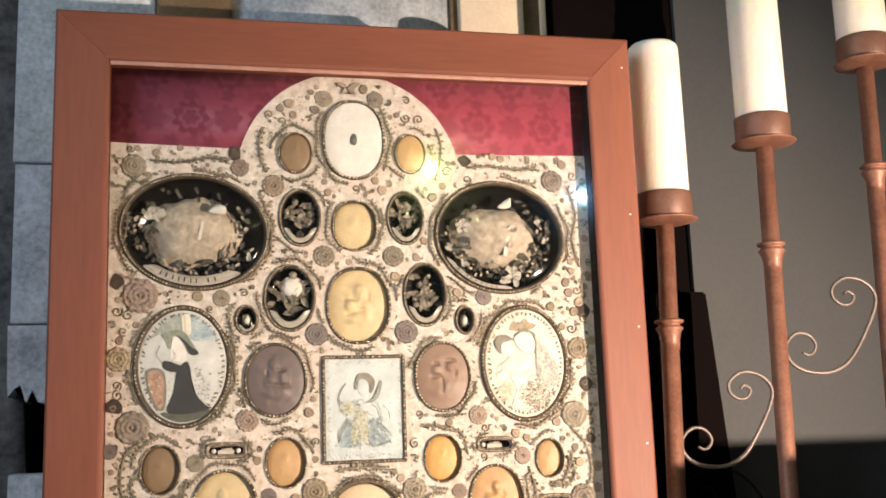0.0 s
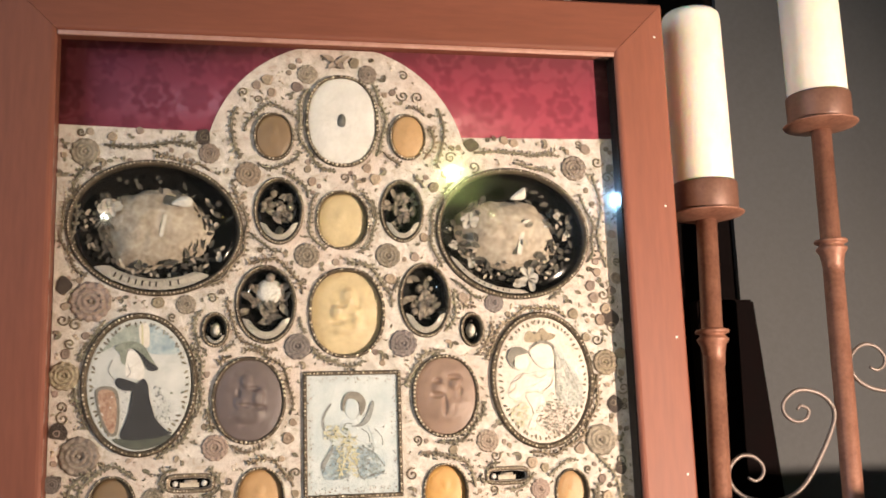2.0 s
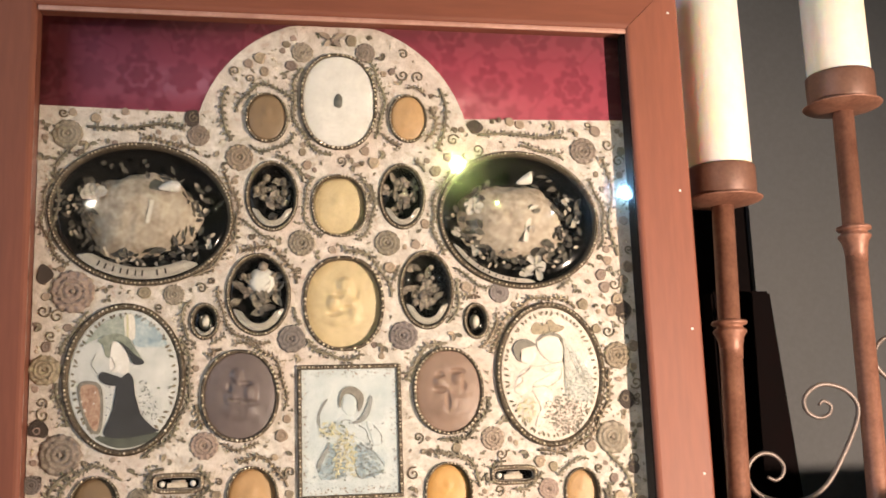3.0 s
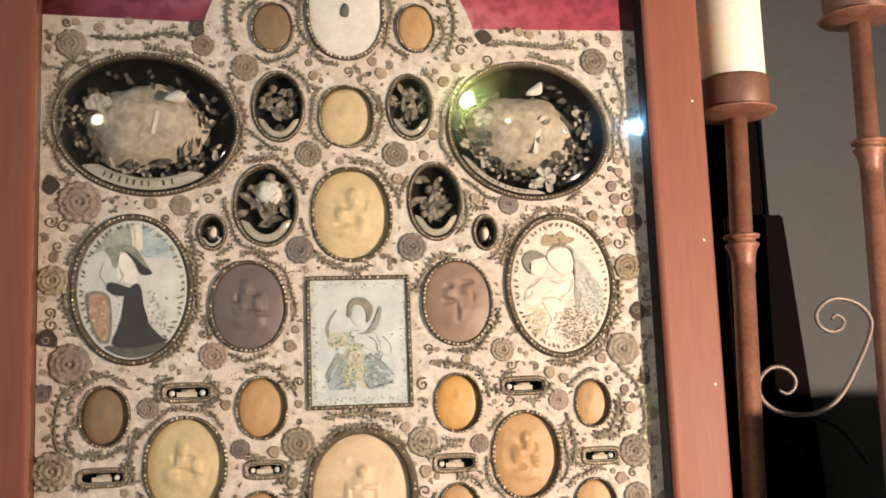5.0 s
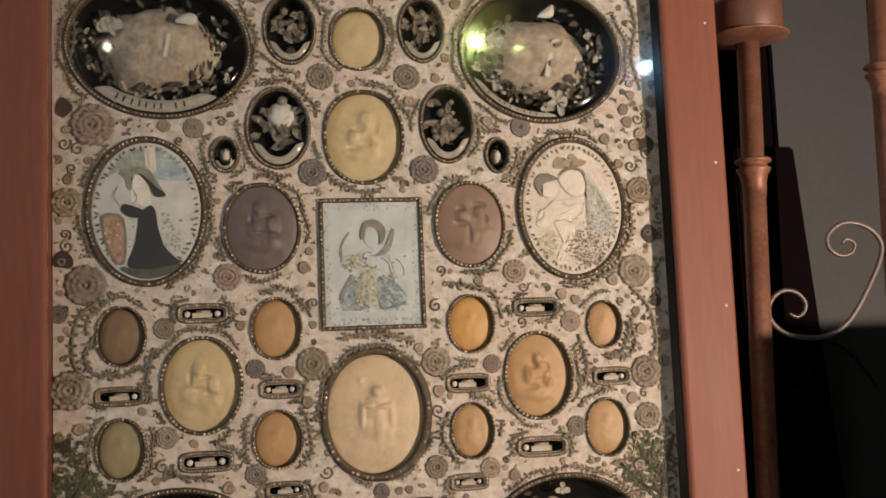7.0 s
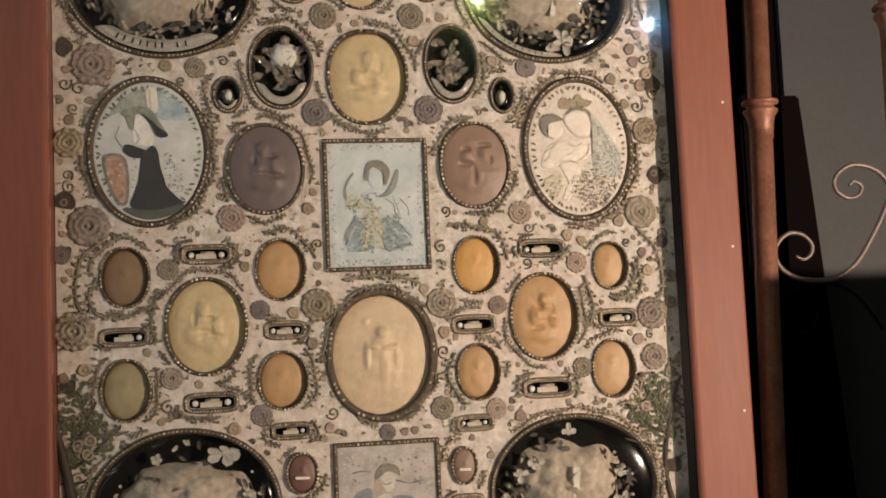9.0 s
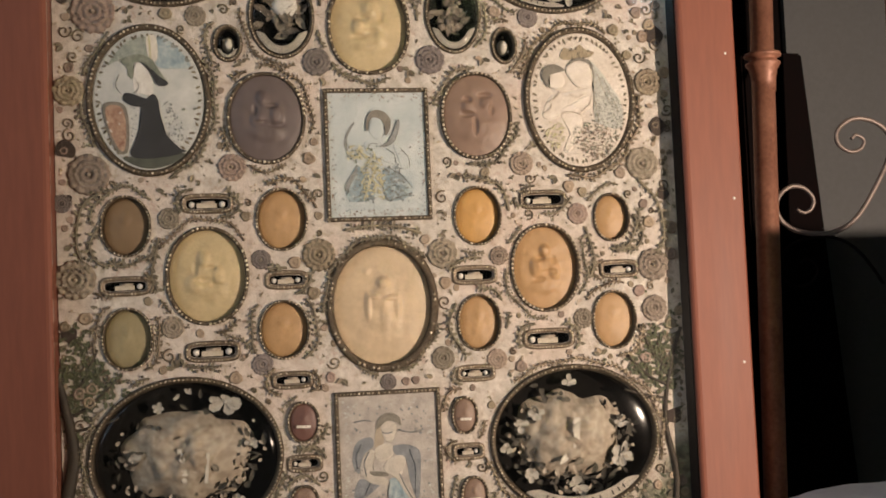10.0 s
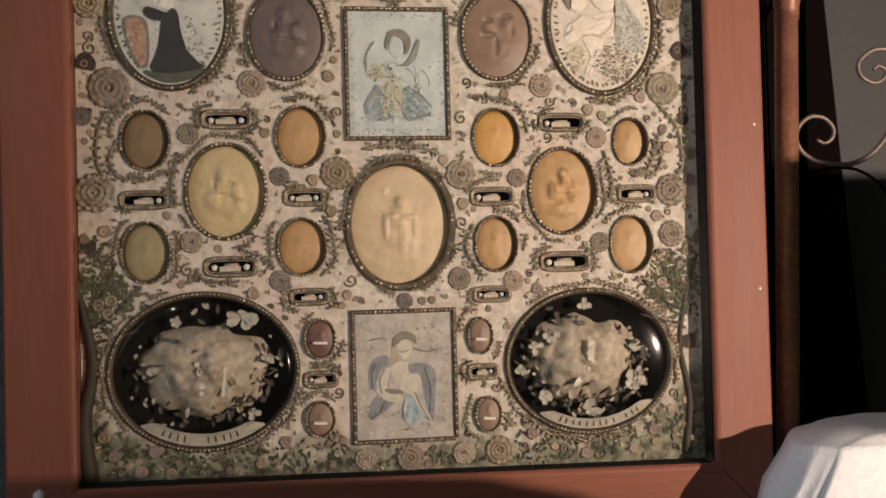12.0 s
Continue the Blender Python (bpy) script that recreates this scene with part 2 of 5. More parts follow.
def box(bm, x0, x1, y0, y1, z0, z1, bevel=0.0):
    r = bmesh.ops.create_cube(bm, size=1.0)
    for v in r["verts"]:
        v.co = Vector((x0 + (v.co.x + 0.5) * (x1 - x0), y0 + (v.co.y + 0.5) * (y1 - y0), z0 + (v.co.z + 0.5) * (z1 - z0)))
    if bevel:
        bmesh.ops.bevel(bm, geom=list({e for v in r["verts"] for e in v.link_edges}), offset=bevel, segments=2, affect="EDGES", profile=0.5)
    return bm


def boxed(*a, **k):
    return box(bmesh.new(), *a, **k)


def rings(bm, loops, closed_start=False, closed_end=False, wrap=True):
    """Skins loops of points that have equal counts."""
    made = [[bm.verts.new(p) for p in loop] for loop in loops]
    n = len(made[0])
    for a, b in zip(made, made[1:]):
        for i in range(n if wrap else n - 1):
            j = (i + 1) % n
            bm.faces.new((a[i], a[j], b[j], b[i]))
    if closed_start:
        bm.faces.new(made[0][::-1])
    if closed_end:
        bm.faces.new(made[-1])
    return made


def oval_loop(a, b, d, n=48, power=2.0):
    e = 2.0 / power
    out = []
    for k in range(n):
        t = 2 * math.pi * k / n
        c, s = math.cos(t), math.sin(t)
        out.append(Vector((a * math.copysign(abs(c) ** e, c), -d, b * math.copysign(abs(s) ** e, s))))
    return out


def oval_skin(profile, a, b, n=48, power=2.0, cap=True):
    """profile: (offset from the oval's edge, height towards the viewer), from outside to inside."""
    bm = bmesh.new()
    made = rings(bm, [oval_loop(a + o, b + o, d, n, power) for o, d in profile])
    if cap:
        bm.faces.new(made[-1])
    bmesh.ops.recalc_face_normals(bm, faces=bm.faces)
    return bm


def relief_disc(a, b, rise, bumps, n=56, steps=20, power=2.0):
    """A low dome with a modelled low relief: bumps of (u, v, width, height, lift)."""
    bm = bmesh.new()
    loops = [oval_loop(a, b, -0.003, n, power)]
    tall_relief = len(bumps) != 11
    for k in range(steps):
        s = 1 - k / steps
        loop = []
        for p in oval_loop(a * s, b * s, 0, n, power):
            u, v = p.x / a, p.z / b
            h = rise * (1 - s ** 4) + 0.001
            for bu, bv, wu, wv, lift in bumps:
                q = ((u - bu) / wu) ** 2 + ((v - bv) / wv) ** 2
                h += 1.1 * lift * math.exp(-q * q)
            h += 0.0004 * noise.noise(Vector((p.x * 90, p.z * 90, a * 300)))
            if len(bumps) > 2:
                worn = 0.0016 if tall_relief else 0.0007
                h += worn * abs(noise.noise(Vector((p.x * 75 + b * 900, p.z * 60, a * 700)))) * max(0.0, 1 - (s / 0.85) ** 4)
            loop.append(Vector((p.x, -h, p.z)))
        loops.append(loop)
    made = rings(bm, loops)
    top = bm.verts.new((0, -rise - 0.001 - sum(1.1 * l * math.exp(-((bu / wu) ** 2 + (bv / wv) ** 2) ** 2) for bu, bv, wu, wv, l in bumps), 0))
    last = made[-1]
    for i in range(n):
        bm.faces.new((last[i], last[(i + 1) % n], top))
    bmesh.ops.recalc_face_normals(bm, faces=bm.faces)
    return bm


_b = bmesh.new()
bmesh.ops.create_icosphere(_b, subdivisions=1, radius=1.0)
BALL_V = [v.co.copy() for v in _b.verts]
BALL_F = [[v.index for v in f.verts] for f in _b.faces]
_b.free()


def ball(bm, at, r, squash=1.0):
    vs = [bm.verts.new(Vector(at) + Vector((c.x * r, c.y * r * squash, c.z * r))) for c in BALL_V]
    for f in BALL_F:
        bm.faces.new([vs[i] for i in f])


def beads(a, b, r, gap=2.3, power=2.0, d=0.002, keep=0.93, seed=1):
    """A row of beads along an oval."""
    rnd = random.Random(seed)
    loop = oval_loop(a, b, d, 400, power)
    bm, run, last = bmesh.new(), 0.0, loop[-1]
    for p in loop:
        run += (p - last).length
        last = p
        if run > gap * r:
            run = 0.0
            if rnd.random() < keep:
                ball(bm, p + Vector((rnd.uniform(-1, 1) * r * 0.2, -rnd.uniform(0, 1) * r * 0.4, rnd.uniform(-1, 1) * r * 0.2)), r * rnd.uniform(0.75, 1.1))
    return bm


def tube(bm, pts, radius, n=8, cap=True):
    """A round bar along points; radius a number or one per point."""
    loops = []
    for i, p in enumerate(pts):
        t = (pts[min(i + 1, len(pts) - 1)] - pts[max(i - 1, 0)]).normalized()
        side = t.cross(Vector((0, 1, 0)))
        if side.length < 1e-4:
            side = t.cross(Vector((1, 0, 0)))
        side.normalize()
        up = side.cross(t).normalized()
        r = radius[i] if isinstance(radius, (list, tuple)) else radius
        loops.append([p + side * (r * math.cos(2 * math.pi * k / n)) + up * (r * math.sin(2 * math.pi * k / n)) for k in range(n)])
    rings(bm, loops, cap, cap)
    return bm


def smooth_line(pts, steps=6):
    """Catmull-Rom through points."""
    out = []
    q = [pts[0] * 2 - pts[1], *pts, pts[-1] * 2 - pts[-2]]
    for a, b, c, d in zip(q, q[1:], q[2:], q[3:]):
        for k in range(steps):
            t = k / steps
            out.append(0.5 * (2 * b + (c - a) * t + (2 * a - 5 * b + 4 * c - d) * t * t + (3 * b - a - 3 * c + d) * t ** 3))
    out.append(pts[-1])
    return out


def lathe(bm, profile, n=28, at=(0, 0)):
    rings(bm, [[Vector((at[0] + r * math.cos(2 * math.pi * k / n), at[1] + r * math.sin(2 * math.pi * k / n), z)) for k in range(n)] for r, z in profile], True, True)
    bmesh.ops.recalc_face_normals(bm, faces=bm.faces)
    return bm


def leaf(bm, at, angle, length, width, d, fold=0.25):
    """A folded pointed leaf lying on the board."""
    ax = Vector((math.cos(angle), 0, math.sin(angle)))
    sd = Vector((-math.sin(angle), 0, math.cos(angle)))
    up = Vector((0, -1, 0))
    base = Vector(at) + up * d
    a, tip = bm.verts.new(base), bm.verts.new(base + ax * length + up * width * 0.2)
    mids = []
    for s, l in ((0.35, 0.8), (0.7, 0.62)):
        mids.append([bm.verts.new(base + ax * length * s + sd * width * l * 0.5 + up * width * fold), bm.verts.new(base + ax * length * s + up * width * fold * 0.2),
                     bm.verts.new(base + ax * length * s - sd * width * l * 0.5 + up * width * fold)])
    (l1, c1, r1), (l2, c2, r2) = mids
    for f in ((a, c1, l1), (a, r1, c1), (l1, c1, c2, l2), (c1, r1, r2, c2), (l2, c2, tip), (c2, r2, tip)):
        bm.faces.new(f)


def vine(bm, pts, size, rnd, d=0.002, berries=True):
    """A stem with paired leaves and buds."""
    line = smooth_line([Vector((x, -d, z)) for x, z in pts], 8)
    tube(bm, line, size * 0.21, 5)
    run = 0.0
    for p, q in zip(line, line[1:]):
        run += (q - p).length
        if run > size * 0.8:
            run = 0.0
            ang = math.atan2(q.z - p.z, q.x - p.x)
            for side in (1, -1):
                if rnd.random() < 0.85:
                    leaf(bm, q, ang + side * rnd.uniform(0.7, 1.25), size * rnd.uniform(0.45, 0.95), size * 0.55, 0.001)
                elif berries:
                    ball(bm, q + Vector((math.cos(ang + side * 1.5), -0.5, math.sin(ang + side * 1.5))) * size * 0.5, size * 0.25)


def rosette(r, petals, seed, coil=True):
    """A rolled paper flower: a fringed rim, rings of coiled paper and a bead at its heart."""
    rnd = random.Random(seed)
    bm = bmesh.new()
    n = petals * 6
    loops = []
    for s, h in ((1.0, 0.0), (0.97, 0.12), (0.84, 0.17), (0.74, 0.07), (0.66, 0.17), (0.54, 0.20), (0.47, 0.07), (0.38, 0.20), (0.27, 0.22), (0.20, 0.06)):
        loop = []
        for k in range(n):
            t = 2 * math.pi * k / n
            w = 1 + (0.022 * math.cos(petals * t) if s > 0.8 else 0.02 * math.cos(5 * t + seed)) + rnd.uniform(-0.05, 0.05)
            loop.append(Vector((r * s * w * math.cos(t), -h * r * (1 + 0.35 * math.cos(petals * t) * (s > 0.8)) * rnd.uniform(0.8, 1.1), r * s * w * math.sin(t))))
        loops.append(loop)
    made = rings(bm, loops)
    bm.faces.new(made[-1])
    bmesh.ops.recalc_face_normals(bm, faces=bm.faces)
    ball(bm, (0, -r * 0.14, 0), r * 0.12)
    for k in range(petals if coil and seed % 3 else 0):
        t = 2 * math.pi * (k + 0.5) / petals
        reach = r * rnd.uniform(0.50, 0.66)
        ball(bm, (reach * math.cos(t), -r * 0.22, reach * math.sin(t)), r * rnd.uniform(0.05, 0.09))
    return bm


def blossom(bm, at, r, rnd, d):
    """Five cupped petals."""
    n = rnd.choice((4, 5, 5, 6))
    for k in range(n):
        t = 2 * math.pi * k / n + rnd.uniform(-0.35, 0.35)
        reach, wide = r * rnd.uniform(0.5, 1.4), r * rnd.uniform(0.55, 1.15)
        ax, sd = Vector((math.cos(t), 0, math.sin(t))), Vector((-math.sin(t), 0, math.cos(t)))
        root = bm.verts.new(Vector(at) + Vector((0, -d, 0)))
        rim = []
        for u, v in ((0.45, -0.5), (0.85, -0.42), (1.0, 0.0), (0.85, 0.42), (0.45, 0.5)):
            rim.append(bm.verts.new(Vector(at) + ax * reach * u + sd * wide * v + Vector((0, -d - r * (0.18 + 0.35 * abs(v) + rnd.uniform(0, 0.15)), 0))))
        mid = bm.verts.new(Vector(at) + ax * reach * 0.6 + Vector((0, -d - r * 0.1, 0)))
        for p, q in zip([root, *rim], [*rim, root]):
            bm.faces.new((p, q, mid))
    ball(bm, Vector(at) + Vector((0, -d - r * 0.12, 0)), r * 0.16)


def flat_shape(pts, thick=0.0012, base=0.0):
    """A cut-out of paint or cloth with a real edge."""
    bm = bmesh.new()
    low = [bm.verts.new((x, -base, z)) for x, z in pts]
    top = [bm.verts.new((x, -base - thick, z)) for x, z in pts]
    n = len(pts)
    for i in range(n):
        bm.faces.new((low[i], low[(i + 1) % n], top[(i + 1) % n], top[i]))
    bm.faces.new(top)
    bmesh.ops.triangulate(bm, faces=[f for f in bm.faces if len(f.verts) > 4])
    bmesh.ops.recalc_face_normals(bm, faces=bm.faces)
    return bm


def blob(points, steps=5):
    """A rounded closed outline through points."""
    out = []
    n = len(points)
    for i in range(n):
        a, b, c, d = (Vector(points[(i + k - 1) % n]) for k in range(4))
        for k in range(steps):
            t = k / steps
            p = 0.5 * (2 * b + (c - a) * t + (2 * a - 5 * b + 4 * c - d) * t * t + (3 * b - a - 3 * c + d) * t ** 3)
            out.append((p.x, p.y))
    return out


# ---- the room ----
PLASTER = surface("grey_painted_plaster", (0.062, 0.066, 0.070), (0.049, 0.052, 0.055), 120, 5, 0.7, bump=0.15)
FLOOR = surface("worn_stone_floor", (0.22, 0.20, 0.18), (0.14, 0.125, 0.11), 90, 4, 0.5)
VAULT = surface("old_lime_plaster", (0.40, 0.38, 0.34), (0.30, 0.28, 0.25), 60, 3, 0.8)
BLUE = surface("flaking_blue_grey_paint", (0.66, 0.72, 0.78), (0.27, 0.31, 0.35), 110, 14, 0.65, bump=0.6)
GOLDP = surface("dull_gold_moulding", (0.24, 0.17, 0.09), (0.12, 0.08, 0.045), 200, 20, 0.5, 0.3)
CREAM = surface("cream_limewash", (0.80, 0.67, 0.50), (0.66, 0.54, 0.40), 120, 9, 0.7)
DARK = surface("dark_walnut", (0.03, 0.018, 0.014), (0.012, 0.008, 0.007), 200, 20, 0.55, stretch=(1, 1, 0.15))
# one even near-black colour with almost no gloss
NEAR_BLACK = surface("near_black_matt", (0.006, 0.004, 0.004), (0.003, 0.002, 0.002), 90, 8, 0.95, bump=0.1, spec=0.05)
MATT_BLACK = surface("matt_black_surface", (0.006, 0.003, 0.003), (0.003, 0.002, 0.002), 200, 20, 0.9, bump=0.02, spec=0.06)
STONE = surface("weathered_grey_stone", (0.16, 0.165, 0.17), (0.03, 0.03, 0.03), 60, 9, 0.8, bump=0.8)

WALL_Y = 0.52
solo("floor", boxed(-3.0, 2.6, -4.2, 0.9, -0.1, 0.0), FLOOR, "worn stone floor of the dim chapel", "floor", kind="structure")
solo("ceiling", boxed(-3.0, 2.6, -4.2, 0.9, 4.0, 4.1), VAULT, "plain lime-washed ceiling", "ceiling", kind="structure")
solo("wall_north", boxed(0.772, 2.6, WALL_Y, 0.9, 0, 4.0), PLASTER, "grey painted plaster wall behind the candle stand", "wall", kind="structure")
solo("wall_niche", boxed(-3.0, 0.772, 0.80, 0.9, 0, 4.0), NEAR_BLACK, "dark back of the niche behind the frame", "wall", kind="structure")
solo("wall_east", boxed(2.5, 2.6, -4.2, WALL_Y, 0, 4.0), PLASTER, "grey painted side wall", "wall", kind="structure")
solo("wall_south", boxed(-3.0, 2.5, -4.2, -4.1, 0, 4.0), VAULT, "plain lime-washed wall", "wall", kind="structure")
west = bmesh.new()
box(west, -3.0, -2.9, -4.1, -2.6, 0, 4.0), box(west, -3.0, -2.9, -1.3, 0.8, 0, 4.0), box(west, -3.0, -2.9, -2.6, -1.3, 0, 1.6), box(west, -3.0, -2.9, -2.6, -1.3, 3.4, 4.0)
solo("wall_west", west, VAULT, "lime-washed wall pierced by a window", "wall", kind="structure")

solo("wall_jamb", boxed(0.480, 0.7715, WALL_Y + 0.012, 0.79, 0, 4.0), NEAR_BLACK, "near-black timber wall beside the grey plaster", "wall", kind="structure")

# the old painted altar front behind the frame
backing = thing("painted_altar_panel", "flaking blue-grey painted wooden altar panel with gilt mouldings", "panel")
part("blue_field", boxed(-0.16, 0.275, WALL_Y, 0.60, 0.0, 3.0), BLUE, backing)
part("gilt_moulding", boxed(-0.30, -0.16, WALL_Y - 0.02, 0.60, 0.0, 3.0, bevel=0.006), GOLDP, backing, "dull gilt moulding")
for i, (z0, z1, jut) in enumerate(((1.995, 3.0, 0.0), (1.702, 1.9925, 0.004), (1.20, 1.440, 0.012))):
    part("blue_stile", boxed(-0.549 + 0.004 * i, -0.302, WALL_Y + jut, 0.60, z0, z1, bevel=0.004), BLUE, backing)
jag = random.Random(17)
edge = [(-0.545 + 0.243 * k / 24, 1.548 + 0.030 * jag.random() * (1.6 if k < 5 else 0.7)) for k in range(25)]
torn = flat_shape([(-0.547, 1.600), *edge, (-0.302, 1.699), (-0.549, 1.699)], 0.07, -0.60)
part("blue_stile", torn, BLUE, backing, "blue-grey board with a torn lower edge", smooth=False)
part("cream_pilaster", boxed(0.290, 0.425, WALL_Y - 0.03, 0.60, 0.0, 3.0, bevel=0.004), CREAM, backing, "cream limewashed strip")
part("gilt_strip", boxed(0.275, 0.290, WALL_Y - 0.01, 0.60, 0.0, 3.0, bevel=0.003), GOLDP, backing)
part("gilt_edge", boxed(0.425, 0.465, WALL_Y - 0.01, 0.60, 0.0, 3.0, bevel=0.004), GOLDP, backing)
part("cream_bead", boxed(0.465, 0.478, WALL_Y - 0.015, 0.60, 0.0, 3.0, bevel=0.003), CREAM, backing)
rock = bmesh.new()
box(rock, -0.95, -0.53, 0.60, 0.78, 0.0, 3.0)
bmesh.ops.subdivide_edges(rock, edges=rock.edges[:], cuts=14, use_grid_fill=True)
for v in rock.verts:
    v.co += Vector((noise.noise(v.co * 7), noise.noise(v.co * 9 + Vector((5, 0, 0))), 0)) * 0.02
solo("stone_pier", rock, STONE, "weathered dark stone pier beside the painted panel", "pier", smooth=True)

# a matt black shape against the grey wall, its right edge slanting outwards
slant = bmesh.new()
rings(slant, [[Vector((x0, WALL_Y - 0.06, z)), Vector((x1, WALL_Y - 0.06, z)), Vector((x1, WALL_Y - 0.02, z)), Vector((x0, WALL_Y - 0.02, z))] for x0, x1, z in ((0.66, 0.906, 0.0), (0.66, 0.767, 1.745))], True, True)
bmesh.ops.recalc_face_normals(slant, faces=slant.faces)
bmesh.ops.bevel(slant, geom=slant.edges[:], offset=0.004, segments=2, affect="EDGES")
solo("leaning_board", slant, MATT_BLACK, "matt black slanted shape against the grey wall", "board")

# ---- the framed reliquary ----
EDGE_SHADE = surface("edge_shade_black", (0.014, 0.009, 0.008), (0.006, 0.004, 0.004), 200, 20, 0.8, bump=0.05, spec=0.15)
X0, X1, Z0, Z1 = -0.343, 0.3465, 1.083, 2.000
DROP = 0.005  # the frame hangs a little out of square along its foot
case = thing("display_frame", "reddish-brown wooden display frame with glass and crimson damask lining", "frame")
SECTION = [(0.0, 0.012), (0.0, -0.0265), (0.0012, -0.0280), (0.003, -0.0292), (0.006, -0.0297), (0.069, -0.0235), (0.072, -0.0205), (0.072, 0.030), (0.070, 0.034), (0.010, 0.034), (0.010, 0.012)]


def rail(ax, az, bx, bz):
    """A mitred rail between two inner corners; the outside lies to its right."""
    along = Vector((bx - ax, 0, bz - az)).normalized()
    out = Vector((along.z, 0, -along.x))
    bm = bmesh.new()
    loops = []
    for s in range(9):
        loop = []
        for o, y in SECTION:
            a = Vector((ax, y, az)) + out * o - along * o
            b = Vector((bx, y, bz)) + out * o + along * o
            loop.append(a.lerp(b, s / 8))
        loops.append(loop)
    rings(bm, loops, True, True)
    bmesh.ops.recalc_face_normals(bm, faces=bm.faces)
    return bm


G = 0.0003
part("stile", rail(X0, Z1 - G, X0, Z0 + DROP + G), WOOD, case, smooth=False)
part("stile", rail(X1, Z0 - DROP + G, X1, Z1 - G), WOOD, case, smooth=False)
part("top_rail", rail(X1 - G, Z1, X0 + G, Z1), WOOD_H, case, smooth=False)
part("bottom_rail", rail(X0 + G, Z0 + DROP, X1 - G, Z0 - DROP), WOOD_H, case, smooth=False)
# light on the top rail's underside is put into this paler colour
LIT_EDGE = surface("lit_wood_edge", (0.52, 0.29, 0.23), (0.38, 0.19, 0.14), 260, 30, 0.5, bump=0.1)
part("inner_slip", boxed(X0 + 0.0003, X1 - 0.0003, -0.0294, -0.0257, Z1 - 0.0062, Z1 - 0.0003, bevel=0.0012), LIT_EDGE, case, "pale inner edge of the frame, its lit underside put into the colour")
# added dark strips: shade at the right and bottom inner edges, put into colour
part("dark_spacer", boxed(X1 - 0.0014, X1 - 0.0002, -0.0231, -0.0002, Z0 - DROP + 0.002, Z1 - 0.0022), EDGE_SHADE, case, "dark strip between glass and panel, standing in for shade", smooth=False)
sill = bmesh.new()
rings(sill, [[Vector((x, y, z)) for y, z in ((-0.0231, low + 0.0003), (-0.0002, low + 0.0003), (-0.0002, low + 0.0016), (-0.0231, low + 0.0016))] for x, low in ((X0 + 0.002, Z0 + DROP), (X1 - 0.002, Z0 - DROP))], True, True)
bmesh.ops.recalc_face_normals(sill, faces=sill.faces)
part("dark_spacer", sill, EDGE_SHADE, case, "dark strip between glass and panel, standing in for shade", smooth=False)
part("damask_lining", boxed(X0 + 0.0005, X1 - 0.0005, 0.0015, 0.011, 1.86, Z1 - 0.0005), DAMASK, case, "crimson damask cloth")
part("back_board", boxed(X0 - 0.008, X1 + 0.008, 0.031, 0.0335, Z0 - 0.012, Z1 + 0.008), DARK, case)
pane = part("glass_pane", boxed(X0 + 0.0005, X1 - 0.0005, -0.0255, -0.0235, Z0 - DROP + 0.001, Z1 - 0.0005), PANE, case, "clear flat glass", smooth=False)
pane.visible_shadow = False
for x, z in ((0.405, 1.628), (0.406, 1.460), (0.403, 1.796), (0.407, 1.2725), (0.405, 2.025)):
    nail = bmesh.new()
    ball(nail, (0, 0, 0), 0.0022, 0.5)
    part("nail_head", nail, PETAL, case, at=(x, -0.0297 + (abs(x) - 0.348) * 0.098, z))

pin = bmesh.new()
ball(pin, (0, 0, 0), 0.0075, 0.6)
part("white_pin", pin, PETAL, case, "round white pin head", at=(-0.3806, -0.0275, 1.0835))

plinth = thing("plinth", "plain dark wooden plinth under the framed reliquary", "plinth")
part("body", boxed(-0.36, 0.325, -0.010, 0.20, 0.06, 0.992, bevel=0.004), DARK, plinth)
part("foot", boxed(-0.38, 0.345, -0.020, 0.22, 0.0, 0.06, bevel=0.004), DARK, plinth)
part("top_board", boxed(-0.38, 0.330, -0.018, 0.22, 0.992, 1.0115, bevel=0.003), DARK, plinth)

panel = thing("reliquary_panel", "arched ivory reliquary panel set with wax medallions and capsules", "reliquary")

# the large capsules, the small dark capsules and the slots: x, z, half width, half height, tilt
CAPSULES = [(-0.2290, 1.768, 0.0955, 0.0760, -6), (0.2065, 1.764, 0.0930, 0.0780, -7), (-0.2150, 1.2010, 0.0955, 0.0800, 0), (0.2110, 1.1960, 0.0925, 0.0770, 0)]
SMALL = [(-0.0850, 1.790, 0.0260, 0.0375), (0.0660, 1.791, 0.0235, 0.0355), (-0.1005, 1.676, 0.0320, 0.0430), (0.0915, 1.680, 0.0280, 0.0420), (-0.1595, 1.646, 0.0120, 0.0165), (0.1490, 1.643, 0.0110, 0.0170)]
SLOTS = [(-0.1865, 1.4712, 0.0255, 0.0080), (0.1860, 1.4664, 0.0255, 0.0080), (-0.2740, 1.3855, 0.0240, 0.0074), (-0.1050, 1.3861, 0.0205, 0.0072), (0.1035, 1.3837, 0.0235, 0.0080), (0.2720, 1.3845, 0.0205, 0.0074),
         (-0.1853, 1.3123, 0.0270, 0.0086), (0.1855, 1.3090, 0.0280, 0.0090), (-0.1020, 1.2775, 0.0195, 0.0062), (0.1000, 1.2746, 0.0195, 0.0060), (-0.0917, 1.1875, 0.0160, 0.0060), (0.0880, 1.1887, 0.0150, 0.0060)]
SLOTS = [(x, z, a * 0.88, b * 0.72) for x, z, a, b in SLOTS]
